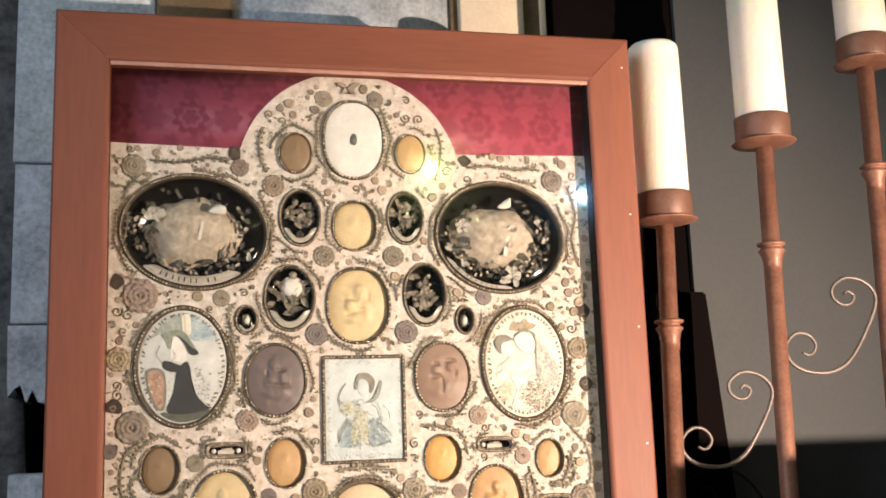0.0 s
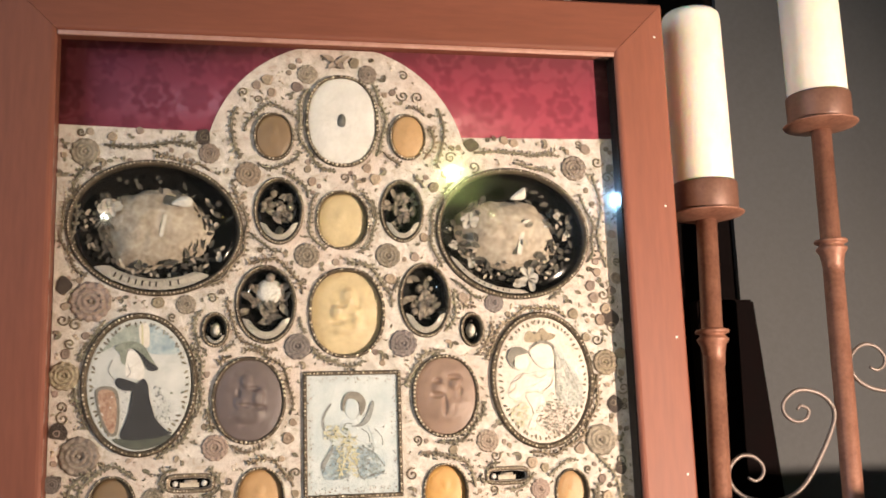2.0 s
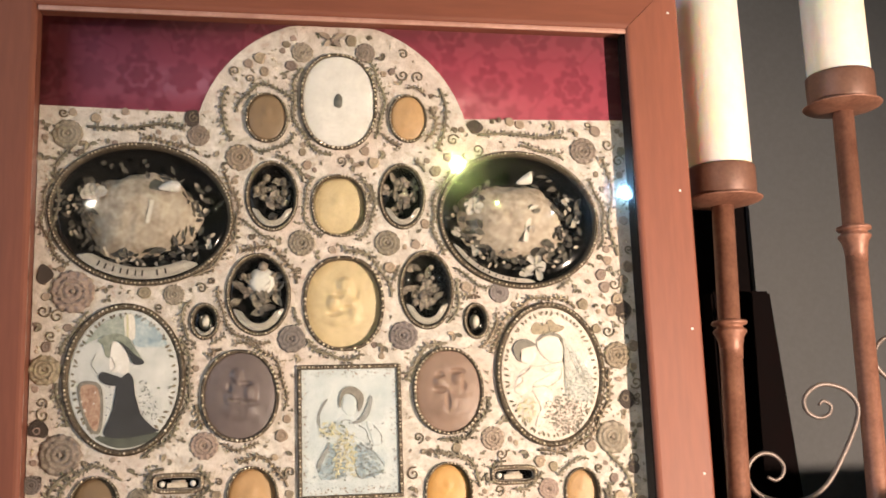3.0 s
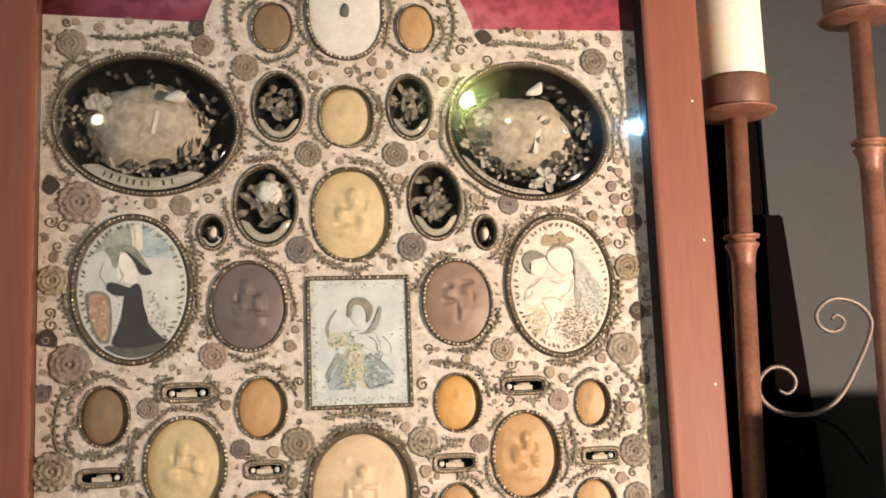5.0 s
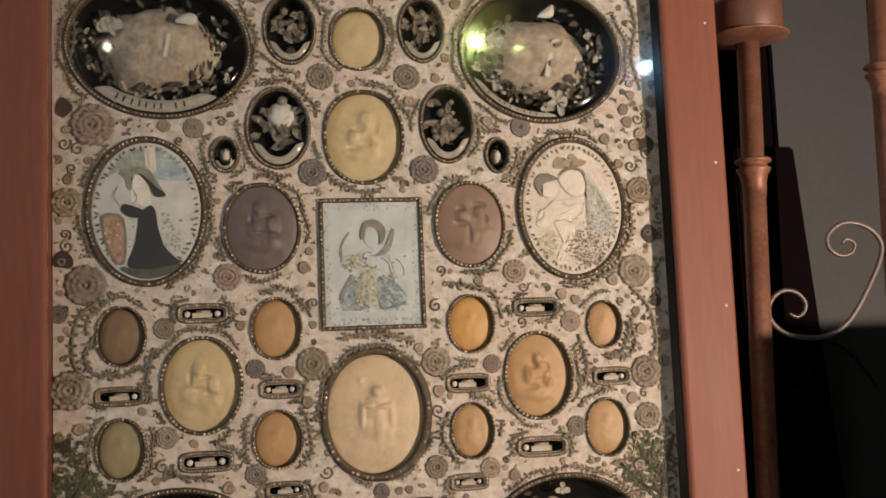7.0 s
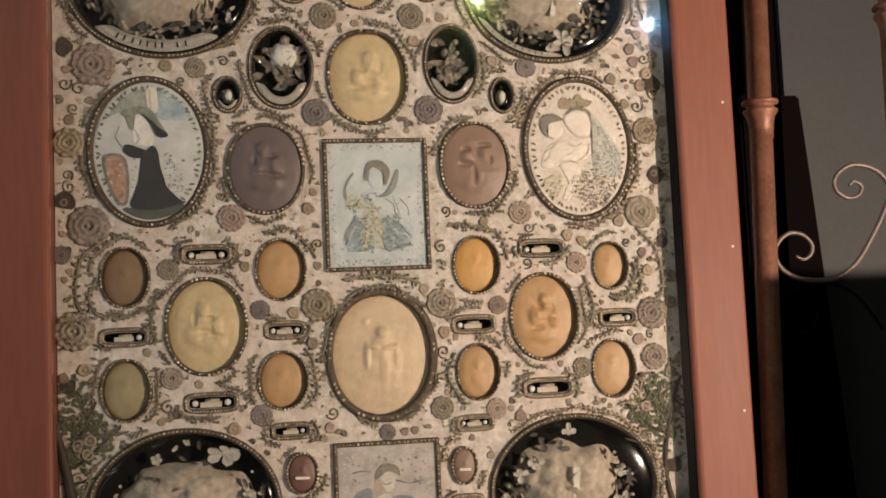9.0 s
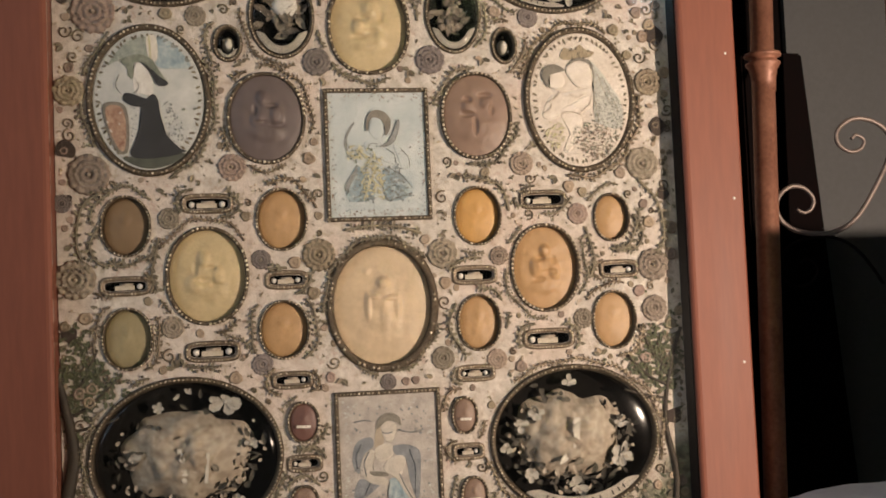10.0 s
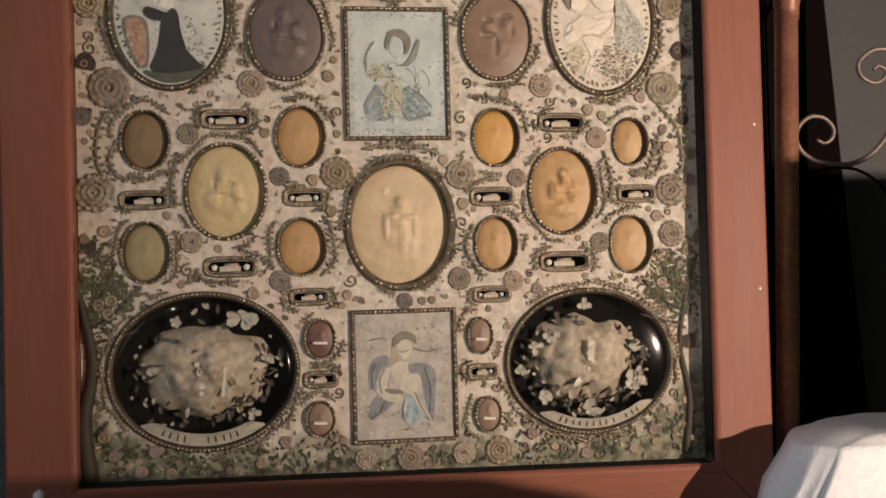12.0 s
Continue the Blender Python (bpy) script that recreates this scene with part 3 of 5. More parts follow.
# the wax medallions: x, z, half width, half height, wax
MEDALS = [(-0.0068, 1.905, 0.0420, 0.0555, "white"), (-0.0908, 1.883, 0.0220, 0.0275, "umber"), (0.0753, 1.886, 0.0205, 0.0272, "tan"), (-0.0078, 1.779, 0.0300, 0.0345, "straw"),
          (-0.0046, 1.665, 0.0425, 0.0510, "straw"), (-0.1207, 1.563, 0.0390, 0.0470, "plum"), (0.1130, 1.563, 0.0375, 0.0460, "rust"),
          (-0.2718, 1.449, 0.0240, 0.0305, "umber"), (-0.1077, 1.452, 0.0258, 0.0320, "tan"), (0.1098, 1.450, 0.0252, 0.0310, "amber"), (0.2662, 1.444, 0.0195, 0.0255, "tan")]
MEDALS_LOW = [(-0.1885, 1.3935, 0.0405, 0.0495, "straw"), (0.1856, 1.389, 0.0372, 0.0465, "tan"), (-0.0008, 1.3544, 0.0540, 0.0655, "ivory"),
              (-0.2729, 1.3294, 0.0242, 0.0310, "khaki"), (-0.1087, 1.332, 0.0250, 0.0298, "tan"), (0.1066, 1.3306, 0.0228, 0.0295, "tan"), (0.2637, 1.327, 0.0240, 0.0312, "tan"),
              (-0.0919, 1.2316, 0.0150, 0.0200, "maroon"), (-0.0934, 1.1447, 0.0140, 0.0175, "rust"), (0.0852, 1.229, 0.0125, 0.0185, "rust"), (0.0924, 1.1414, 0.0130, 0.0180, "rust")]
PICTURES = [(-0.2440, 1.584, 0.0590, 0.0765), (0.2350, 1.580, 0.0600, 0.0780)]
SQUARES = [(0.0000, 1.5210, 0.0585, 0.0740), (0.0000, 1.1880, 0.0585, 0.0735)]

SUNK = ("straw", "ivory", "tan", "amber", "umber", "khaki")
ARCH_X, ARCH_Z, SHOULDER = -0.0115, 1.8440, 1.8915


def board_outline():
    pts = [(X0 + 0.001, Z0 + DROP - 0.003), (X1 - 0.001, Z0 - DROP - 0.003), (X1 - 0.001, SHOULDER - 0.001)]
    r = 0.162
    a0 = math.asin((SHOULDER - 0.004 - ARCH_Z) / r)
    for k in range(41):
        t = a0 + (math.pi - 2 * a0) * k / 40
        pts.append((ARCH_X + r * math.cos(t), min(ARCH_Z + r * math.sin(t), 1.9985)))
    pts.append((X0 + 0.001, SHOULDER + 0.001))
    return pts


def rot(x, z, deg):
    c, s = math.cos(radians(deg)), math.sin(radians(deg))
    return x * c - z * s, x * s + z * c


def build_board():
    bm = bmesh.new()
    edges = []

    def loop(pts):
        front = [bm.verts.new((x, 0, z)) for x, z in pts]
        back = [bm.verts.new((x, 0.006, z)) for x, z in pts]
        n = len(pts)
        for i in range(n):
            edges.append(bm.edges.new((front[i], front[(i + 1) % n])))
        for i in range(n):
            bm.faces.new((front[i], front[(i + 1) % n], back[(i + 1) % n], back[i]))

    loop(board_outline())
    for x, z, a, b, tilt in CAPSULES:
        loop([(x + rot(p.x, p.z, tilt)[0], z + rot(p.x, p.z, tilt)[1]) for p in oval_loop(a, b, 0, 48)])
    for x, z, a, b in SMALL:
        loop([(x + p.x, z + p.z) for p in oval_loop(a, b, 0, 28)])
    for i, (x, z, a, b, tone) in enumerate(MEDALS + MEDALS_LOW):
        if tone in SUNK and z < 1.86:
            loop([(x + p.x, z + p.z) for p in oval_loop(a, b, 0, 36, 2.25 if i in (0, 3, 4) else 2.1)])
    for x, z, a, b in SLOTS:
        loop([(x + p.x, z + p.z) for p in oval_loop(a, b, 0, 24, 4.0)])
    bmesh.ops.triangle_fill(bm, use_beauty=True, use_dissolve=False, edges=edges)
    bmesh.ops.recalc_face_normals(bm, faces=bm.faces)
    return bm


part("board", build_board(), BOARD, panel, "ivory paper board with a painted meadow", smooth=False)


def bowl(a, b, depth, n=48, power=2.0):
    bm = bmesh.new()
    made = rings(bm, [oval_loop(a - 0.0005, b - 0.0005, -0.0015, n, power), oval_loop(a - 0.0004, b - 0.0004, -0.0062, n, power), oval_loop(a - 0.0003, b - 0.0003, -0.012, n, power), oval_loop(a * 0.96, b * 0.96, -depth, n, power)])
    bm.faces.new(made[-1])
    bmesh.ops.recalc_face_normals(bm, faces=bm.faces)
    return bm


def watch_glass(a, b, rise, n=48):
    bm = bmesh.new()
    made = rings(bm, [oval_loop(a * math.cos(t), b * math.cos(t), 0.001 + rise * math.sin(t), n) for t in (0.0, 0.2, 0.4, 0.6, 0.8, 1.0, 1.2, 1.4, 1.5)])
    bm.faces.new(made[-1])
    bmesh.ops.recalc_face_normals(bm, faces=bm.faces)
    return bm


def lump(a, b, rise, seed, n=64, steps=18, rough=1.0):
    """A bundle of bone and gauze: a low heap with folds."""
    bm, loops = bmesh.new(), []
    for k in range(steps):
        s = 1 - k / steps
        loop = []
        for p in oval_loop(a * s, b * s, 0, n):
            w = Vector((p.x * 34, p.z * 34, seed * 3.1))
            edge = 1 + (0.22 * noise.noise(w * 0.8) + 0.10 * noise.noise(w * 2.3)) * s
            fold = 0.45 * noise.noise(w * 0.9) + 0.30 * noise.noise(w * 2.1) + 0.16 * noise.noise(w * 4.6)
            h = rise * (1 - s ** 3) * (1 + rough * fold)
            loop.append(Vector((p.x * edge, -h, p.z * edge)))
        loops.append(loop)
    made = rings(bm, loops)
    bm.faces.new(made[-1])
    bmesh.ops.recalc_face_normals(bm, faces=bm.faces)
    return bm


def banner(a, b, low, high, wide, d, seed):
    """A curved paper ribbon along the lower edge, between two angles in degrees."""
    bm = bmesh.new()
    n = 24
    rows = []
    for k in range(n + 1):
        t = radians(low + (high - low) * k / n)
        end = math.sin(math.pi * min(1, 8 * min(k, n - k) / n + 0.12) / 2)
        rim = Vector((a * math.cos(t), -d, b * math.sin(t)))
        inn = Vector(((a - wide * end) * math.cos(t), -d - 0.0015, (b - wide * end) * math.sin(t)))
        rows.append([rim, rim.lerp(inn, 0.5) + Vector((0, -0.0008, 0)), inn])
    rings(bm, rows, wrap=False)
    r = bmesh.ops.solidify(bm, geom=bm.faces[:], thickness=0.0004)
    return bm


def letter_bars(a, b, low, high, wide, d, seed):
    """Lettering that cannot be read: small ink strokes along the ribbon."""
    rnd, bm = random.Random(seed), bmesh.new()
    t = low + 16
    while t < high - 14:
        step = rnd.uniform(4.6, 6.2)
        if rnd.random() < 0.22:
            t += step
            continue
        c = radians(t)
        mid = Vector(((a - wide * 0.5) * math.cos(c), -d - 0.0022, (b - wide * 0.5) * math.sin(c)))
        tan = Vector((-a * math.sin(c), 0, b * math.cos(c))).normalized()
        nor = Vector((tan.z, 0, -tan.x))
        w, h = radians(step) * a * 0.10, wide * 0.24
        vs = [bm.verts.new(mid + tan * (i * w) + nor * (j * h)) for i, j in ((-1, -1), (1, -1), (1, 1), (-1, 1))]
        bm.faces.new(vs)
        t += step
    r = bmesh.ops.extrude_face_region(bm, geom=bm.faces[:])
    bmesh.ops.translate(bm, vec=(0, -0.0002, 0), verts=[v for v in r["geom"] if isinstance(v, bmesh.types.BMVert)])
    return bm


def capsule(x, z, a, b, tilt, seed, names, flowers, label, folds=0.3, scraps=0, leaves=150, rise=0.010):
    rnd = random.Random(seed)
    c = part("relic_capsule", bowl(a, b, 0.028), BLACK, panel, label, at=(x, 0, z), turn=radians(-tilt))
    part("rim", oval_skin([(0.006, -0.0005), (0.006, 0.003), (0.0045, 0.0045), (0.002, 0.0045), (0.0, 0.002), (-0.0006, -0.002)], a, b, 64, cap=False), BRAID, c, "dark gilt braid rim")
    part("bead_string", beads(a + 0.0032, b + 0.0032, 0.0013, 2.6, d=0.0048, seed=seed), BEAD, c, "string of small gold beads")
    heap = part("relic_bundle", lump(a * 0.70, b * 0.64, 0.024, seed, rough=folds), BONE, c, "lump of bone wrapped in aged gauze", at=(-0.002, 0.0275, 0.002))
    for u, v, r in flowers:
        bm = bmesh.new()
        blossom(bm, (0, 0, 0), r, rnd, 0.0)
        part("silk_flower", bm, FLOWER, c, "small white silk flower", at=(u * a, 0.012, v * b))
    stuff = bmesh.new()
    for k in range(leaves):
        t = rnd.uniform(0, 2 * math.pi)
        s = rnd.uniform(0.52, 0.88)
        if math.sin(t) > 0.3 and rnd.random() < 0.55:
            continue
        p = Vector((a * s * math.cos(t), 0.022 - rnd.uniform(0, 0.012), b * s * math.sin(t)))
        leaf(stuff, p, rnd.uniform(0, 6.28), rnd.uniform(0.006, 0.016), rnd.uniform(0.004, 0.010), 0.0, 0.35)
    tagged(part("leaf_garland", stuff, HUSK, c, "dark faded paper leaves"), kind="stuff")
    pale = bmesh.new()
    for k in range(30):
        t = rnd.uniform(2.4, 7.0)
        s = rnd.uniform(0.60, 0.86)
        leaf(pale, (a * s * math.cos(t), 0.014 - rnd.uniform(0, 0.006), b * s * math.sin(t)), rnd.uniform(0, 6.28), rnd.uniform(0.004, 0.009), rnd.uniform(0.004, 0.006), 0.0, 0.4)
    tagged(part("pale_petals", pale, BONE, c, "scattered pale petals"), kind="stuff")
    for k in range(scraps):
        t, q = rnd.uniform(0, 6.28), rnd.uniform(0.1, 0.95)
        bm = bmesh.new()
        leaf(bm, (0, 0, 0), rnd.uniform(0, 6.28), rnd.uniform(0.008, 0.018), rnd.uniform(0.005, 0.010), 0.0, 0.3)
        part("gauze_scrap", bm, (BONE, SCROLL, FRAGMENT, BONE)[k % 4], c, "frayed scrap of gauze", at=(a * 0.66 * q * math.cos(t), 0.0275 - 0.024 * (1 - q ** 3) * 1.05 - 0.002, b * 0.6 * q * math.sin(t)))
    if names:
        lo, hi, wide = names
        rib = part("banner", banner(a * 0.985, b * 0.985, lo, hi, wide, 0.0042, seed), SCROLL, c, "curved ivory paper label with faded ink")
        tagged(part("lettering", letter_bars(a * 0.985, b * 0.985, lo, hi, wide, 0.0042, seed), INK, c, smooth=False), kind="stuff")
    g = part("watch_glass", watch_glass(a, b, rise), DOME, c, "domed clear glass")
    g.visible_shadow = False
    return c, heap


def strip(c, x, z, w, h, tilt, d=-0.002):
    part("paper_tag", boxed(-w, w, -0.0006, 0, -h, h), SCROLL, c, "narrow paper tag", at=(x, d, z), turn=radians(tilt), smooth=False)


(cx, cz, ca, cb, ct) = CAPSULES[0]
c, _ = capsule(*CAPSULES[0], 11, (228, 316, 0.0130), [(-0.60, 0.26, 0.013), (0.80, -0.35, 0.007), (-0.45, -0.86, 0.003)], "oval black capsule with a bone relic under domed glass")
part("white_petal", flat_shape(blob([(-0.012, -0.004), (0.0, 0.006), (0.011, 0.004), (0.010, -0.005), (-0.002, -0.006)]), 0.003), PETAL, c, at=(0.28 * ca, 0.0, 0.46 * cb))
strip(c, 0.008, 0.004, 0.0022, 0.0135, 4, 0.003)
c, _ = capsule(*CAPSULES[1], 12, (212, 285, 0.005), [(-0.58, 0.18, 0.012), (0.30, -0.66, 0.014), (0.16, -0.80, 0.008), (0.62, 0.40, 0.007), (-0.78, -0.28, 0.006), (0.78, 0.12, 0.006), (-0.52, -0.55, 0.007)], "oval black capsule with a bone relic wreathed in white flowers", 0.30, 4)
part("white_petal", flat_shape(blob([(-0.010, -0.006), (0.004, 0.009), (0.008, 0.008), (0.008, -0.004)]), 0.003), PETAL, c, at=(0.03 * ca, 0.0, 0.66 * cb))
strip(c, 0.012, -0.010, 0.0030, 0.0155, 4, 0.003)
c, _ = capsule(*CAPSULES[2], 13, (224, 312, 0.0135), [(0.42, 0.70, 0.014), (-0.32, 0.66, 0.006), (0.52, -0.60, 0.009), (0.72, 0.14, 0.007), (-0.60, 0.02, 0.007), (-0.1, 0.80, 0.004), (0.02, 0.86, 0.004)], "oval black capsule with a gauze-wrapped relic on dark velvet", 0.85, 8, 70)
strip(c, -0.006, -0.008, 0.0024, 0.018, -8, 0.003)
strip(c, 0.020, -0.012, 0.0018, 0.016, 5, 0.003)
c, _ = capsule(*CAPSULES[3], 14, (228, 322, 0.0115), [(-0.02, 0.80, 0.008), (-0.66, 0.22, 0.010), (0.60, -0.32, 0.013), (-0.55, -0.52, 0.009), (0.02, -0.72, 0.012), (-0.82, -0.14, 0.007), (-0.45, 0.36, 0.009), (0.62, 0.16, 0.008)], "oval black capsule with a reddish relic bundle and paper flowers", 0.75, 7, 120, 0.006)
strip(c, 0.002, 0.004, 0.0036, 0.0185, 3, 0.001)

for i, (x, z, a, b) in enumerate(SMALL):
    rnd = random.Random(40 + i)
    c = part("small_capsule", bowl(a, b, 0.02, 32), BLACK, panel, "small oval black capsule with a relic fragment", at=(x, 0, z))
    part("rim", oval_skin([(0.0045, -0.0005), (0.0042, 0.0026), (0.002, 0.0034), (0.0, 0.002), (-0.0004, -0.012)], a, b, 40, cap=False), BRAID, c)
    part("bead_string", beads(a + 0.0024, b + 0.0024, 0.0011, 2.6, d=0.0035, seed=60 + i), BEAD, c)
    bm = bmesh.new()
    for k in range(34 if a > 0.015 else 5):
        t, s = rnd.uniform(0, 6.28), rnd.uniform(0.1, 0.72)
        p = Vector((a * s * math.cos(t), 0.014 - rnd.uniform(0, 0.006), b * s * math.sin(t) + b * 0.1))
        if rnd.random() < 0.4:
            ball(bm, p, a * rnd.uniform(0.12, 0.26), 0.6)
        else:
            leaf(bm, p, rnd.uniform(0, 6.28), a * 0.6, a * 0.35, 0.0, 0.4)
    tagged(part("relic_fragments", bm, FRAGMENT, c, "fragments of bone and dried flowers"), kind="stuff")
    if i in (2, 4, 5):
        part("pale_relic", lump(a * 0.55, b * (0.38 if i == 2 else 0.55), 0.008, 70 + i, 32, 8, 0.3), PETAL if i == 2 else SCROLL, c, at=(0.1 * a, 0.012, (0.36 if i == 2 else 0.0) * b))
    if i != 5:
        part("banner", banner(a * 0.97, b * 0.97, 205, 335, a * 0.26, 0.0022, i), SCROLL, c, "curved ivory paper label")
    g = part("watch_glass", watch_glass(a, b, 0.006, 28), DOME, c)
    g.visible_shadow = False

for i, (x, z, a, b) in enumerate(SLOTS):
    c = part("slot_capsule", bowl(a, b, 0.014, 24, 4.0), BLACK, panel, "narrow slot holding a paper-wrapped relic", at=(x, 0, z))
    part("rim", oval_skin([(0.0056, -0.0005), (0.0052, 0.0018), (0.0030, 0.0024), (0.0005, 0.0016), (-0.0003, -0.006)], a, b, 32, 4.0, cap=False), GILT, c)
    part("bead_string", beads(a + 0.0030, b + 0.0030, 0.0013, 2.4, 4.0, 0.0024, seed=90 + i), BEAD, c)
    part("paper_tag", boxed(-a * 0.50, a * 0.45, 0.001, 0.002, -b * 0.80, b * 0.10), PRINT_TAG, c, "folded paper tag", smooth=False)
    bm = bmesh.new()
    tube(bm, [Vector((-a * 0.3, 0.006, b * 0.25)), Vector((a * 0.35, 0.006, b * 0.2))], b * 0.42, 8)
    part("bone_splinter", bm, BONE, c)
    for s in ((-0.74, 0.70), (-0.74,), (0.70,))[i % 3]:
        bm = bmesh.new()
        ball(bm, (0, 0, 0), b * 0.66)
        part("pearl", bm, PETAL, c, at=(a * s, 0.004, -b * 0.1))

FIGURE = [(-0.06, 0.42, 0.17, 0.15, 0.0034), (-0.04, 0.08, 0.34, 0.24, 0.0020), (0.30, 0.04, 0.16, 0.20, 0.0028), (-0.32, -0.12, 0.18, 0.18, 0.0022), (0.0, -0.38, 0.44, 0.18, 0.0020),
          (0.13, 0.22, 0.15, 0.06, -0.0026), (-0.14, -0.10, 0.22, 0.06, -0.0022), (0.24, -0.24, 0.20, 0.06, -0.0020), (-0.30, 0.20, 0.08, 0.12, -0.0018)]
PAIR = [(-0.26, 0.30, 0.18, 0.15, 0.0028), (0.20, 0.20, 0.20, 0.16, 0.0024), (0.0, -0.30, 0.50, 0.34, 0.0018), (-0.32, 0.47, 0.20, 0.06, -0.0034), (0.22, 0.38, 0.15, 0.06, -0.0034),
        (-0.46, 0.08, 0.09, 0.12, -0.0028), (0.30, -0.02, 0.20, 0.07, -0.0032), (0.02, -0.20, 0.08, 0.22, -0.0020)]
MONK = [(0.02, 0.38, 0.12, 0.09, 0.0046), (0.02, 0.26, 0.20, 0.08, 0.0022), (0.0, 0.10, 0.32, 0.16, 0.0024), (0.0, -0.14, 0.36, 0.24, 0.0018), (-0.02, -0.38, 0.42, 0.26, 0.0012), (-0.16, 0.14, 0.12, 0.04, 0.0022), (0.16, 0.12, 0.13, 0.04, 0.0022),
        (-0.30, 0.0, 0.06, 0.22, 0.0022), (0.05, -0.20, 0.10, 0.34, 0.0010), (0.32, -0.02, 0.06, 0.20, 0.0020), (-0.30, 0.58, 0.06, 0.06, 0.0018)]
FAINT = [(0.0, 0.25, 0.22, 0.18, 0.0009), (0.0, -0.2, 0.36, 0.36, 0.0008)]

for i, (x, z, a, b, tone) in enumerate(MEDALS + MEDALS_LOW):
    big = a > 0.035
    bumps = MONK if tone == "ivory" else [] if tone == "white" else PAIR if tone == "rust" and big else FIGURE if big else FAINT
    flip, wob = (1 if i % 2 else -1), random.Random(500 + i)
    bumps = bumps if tone == "ivory" else [(u * flip + wob.uniform(-0.05, 0.05), v + wob.uniform(-0.06, 0.06), wu * wob.uniform(0.8, 1.15), wv * wob.uniform(0.8, 1.15), lift * wob.uniform(0.8, 1.2)) for u, v, wu, wv, lift in bumps]
    power = 2.25 if i in (0, 3, 4) else 2.1
    label = {"white": "oval white wax medallion with a small dark mark", "maroon": "small dark maroon wax oval"}.get(tone, f"oval {tone if tone not in ('rust',) else 'rosy brown'} wax medallion with worn low relief")
    m = part("medallion", relief_disc(a, b, 0.0030 if tone == "white" else 0.0028 if not big else 0.0030, bumps, 84 if big else 36, 34 if big else 10, power), WAX[tone], panel, label, at=(x, 0.0062 if tone in SUNK and z < 1.86 else -0.0015, z))
    high, low = (0.0096, 0.004) if tone in SUNK and z < 1.86 else (0.0036, -0.002)
    wide = 0.0080 if tone == "ivory" else 0.0038 if big else 0.0026
    part("rim", oval_skin([(wide, low), (wide, high - 0.0012), (wide * 0.7, high), (wide * 0.2, high), (-0.0002, high - 0.001), (-0.0006, -0.001)], a, b, 56, power, cap=False), BRAID, m, "dark gilt braid rim")
    part("bead_string", beads(a + wide * 0.5, b + wide * 0.5, 0.0018 if big else 0.0014, 2.7, power, high + 0.0002, 0.35 if tone == "ivory" else 0.7 if i % 3 else 0.9, 200 + i), BEAD, m, "string of small gold beads")
    if tone == "white":
        part("dark_mark", flat_shape(blob([(-0.005, -0.006), (-0.004, 0.004), (0.001, 0.008), (0.005, 0.003), (0.004, -0.007), (0.0, -0.009)]), 0.0006), surface("grey_mark", (0.16, 0.16, 0.14), (0.08, 0.08, 0.07), 600, 200), m, "small dark mark", at=(-0.001, -0.0042, 0.0))
    if tone in ("maroon",) or (tone == "rust" and not big):
        part("paper_tag", boxed(-a * 0.5, a * 0.5, -0.0006, 0, -0.0014, 0.0014), SCROLL, m, "narrow paper tag", at=(0, -0.0068, -b * 0.2), turn=radians(3), smooth=False)

# pictures: cut and painted paper shapes on pale grounds
SILK = surface("pale_silk_ground", (0.64, 0.64, 0.61), (0.40, 0.42, 0.41), 1000, 42, 0.7, bump=0.3)
PALE_BLUE = surface("pale_blue_wash", (0.50, 0.55, 0.55), (0.17, 0.26, 0.31), 240, 110, 0.7)
SOOT = surface("black_silk_habit", (0.035, 0.036, 0.04), (0.02, 0.02, 0.022), 300, 60, 0.6)
SAGE = surface("sage_wash", (0.30, 0.32, 0.26), (0.12, 0.14, 0.11), 260, 110, 0.7)
CORAL = surface("coral_paint", (0.50, 0.36, 0.26), (0.24, 0.12, 0.08), 300, 130, 0.7)
BLUSH = surface("blush_paper", (0.72, 0.665, 0.60), (0.53, 0.465, 0.40), 320, 40, 0.7)
YELLOW = surface("yellow_silk_knots", (0.64, 0.60, 0.42), (0.48, 0.45, 0.28), 420, 120, 0.6, bump=1.0)
TEAL = surface("grey_blue_silk", (0.34, 0.38, 0.38), (0.22, 0.26, 0.27), 420, 120, 0.6, bump=1.0)
SLATE = surface("slate_blue_print", (0.30, 0.315, 0.33), (0.12, 0.135, 0.155), 600, 110, 0.7)
PRINT = surface("greyed_print_paper", (0.56, 0.51, 0.465), (0.27, 0.25, 0.23), 1200, 55, 0.75, bump=0.12)
WASH = surface("grey_green_wash", (0.42, 0.44, 0.38), (0.18, 0.22, 0.20), 240, 110, 0.7)
MOSS = surface("dark_moss_wash", (0.10, 0.11, 0.085), (0.05, 0.055, 0.045), 260, 60, 0.7)
MANTLE = surface("pale_grey_blue_silk", (0.56, 0.56, 0.51), (0.42, 0.43, 0.40), 300, 60, 0.7)
STEEL = surface("grey_silk_thread", (0.32, 0.33, 0.32), (0.15, 0.155, 0.15), 300, 120, 0.6)
CORAL_PALE = surface("pale_tan_wash", (0.42, 0.36, 0.28), (0.32, 0.27, 0.21), 300, 60, 0.7)
FIGURE_SILK = surface("cream_padded_silk", (0.76, 0.705, 0.64), (0.56, 0.50, 0.43), 320, 60, 0.65, bump=0.2)
ASHEN = surface("ash_grey_silk", (0.42, 0.42, 0.385), (0.26, 0.265, 0.24), 420, 120, 0.6, bump=1.0)
HAIR = surface("grey_brown_thread", (0.27, 0.25, 0.21), (0.12, 0.11, 0.09), 500, 140, 0.6)


def cutout(name, parent, pts, mat, d, thick=0.0009, label=""):
    return part(name, flat_shape(blob(pts), thick, d), mat, parent, label, smooth=False)


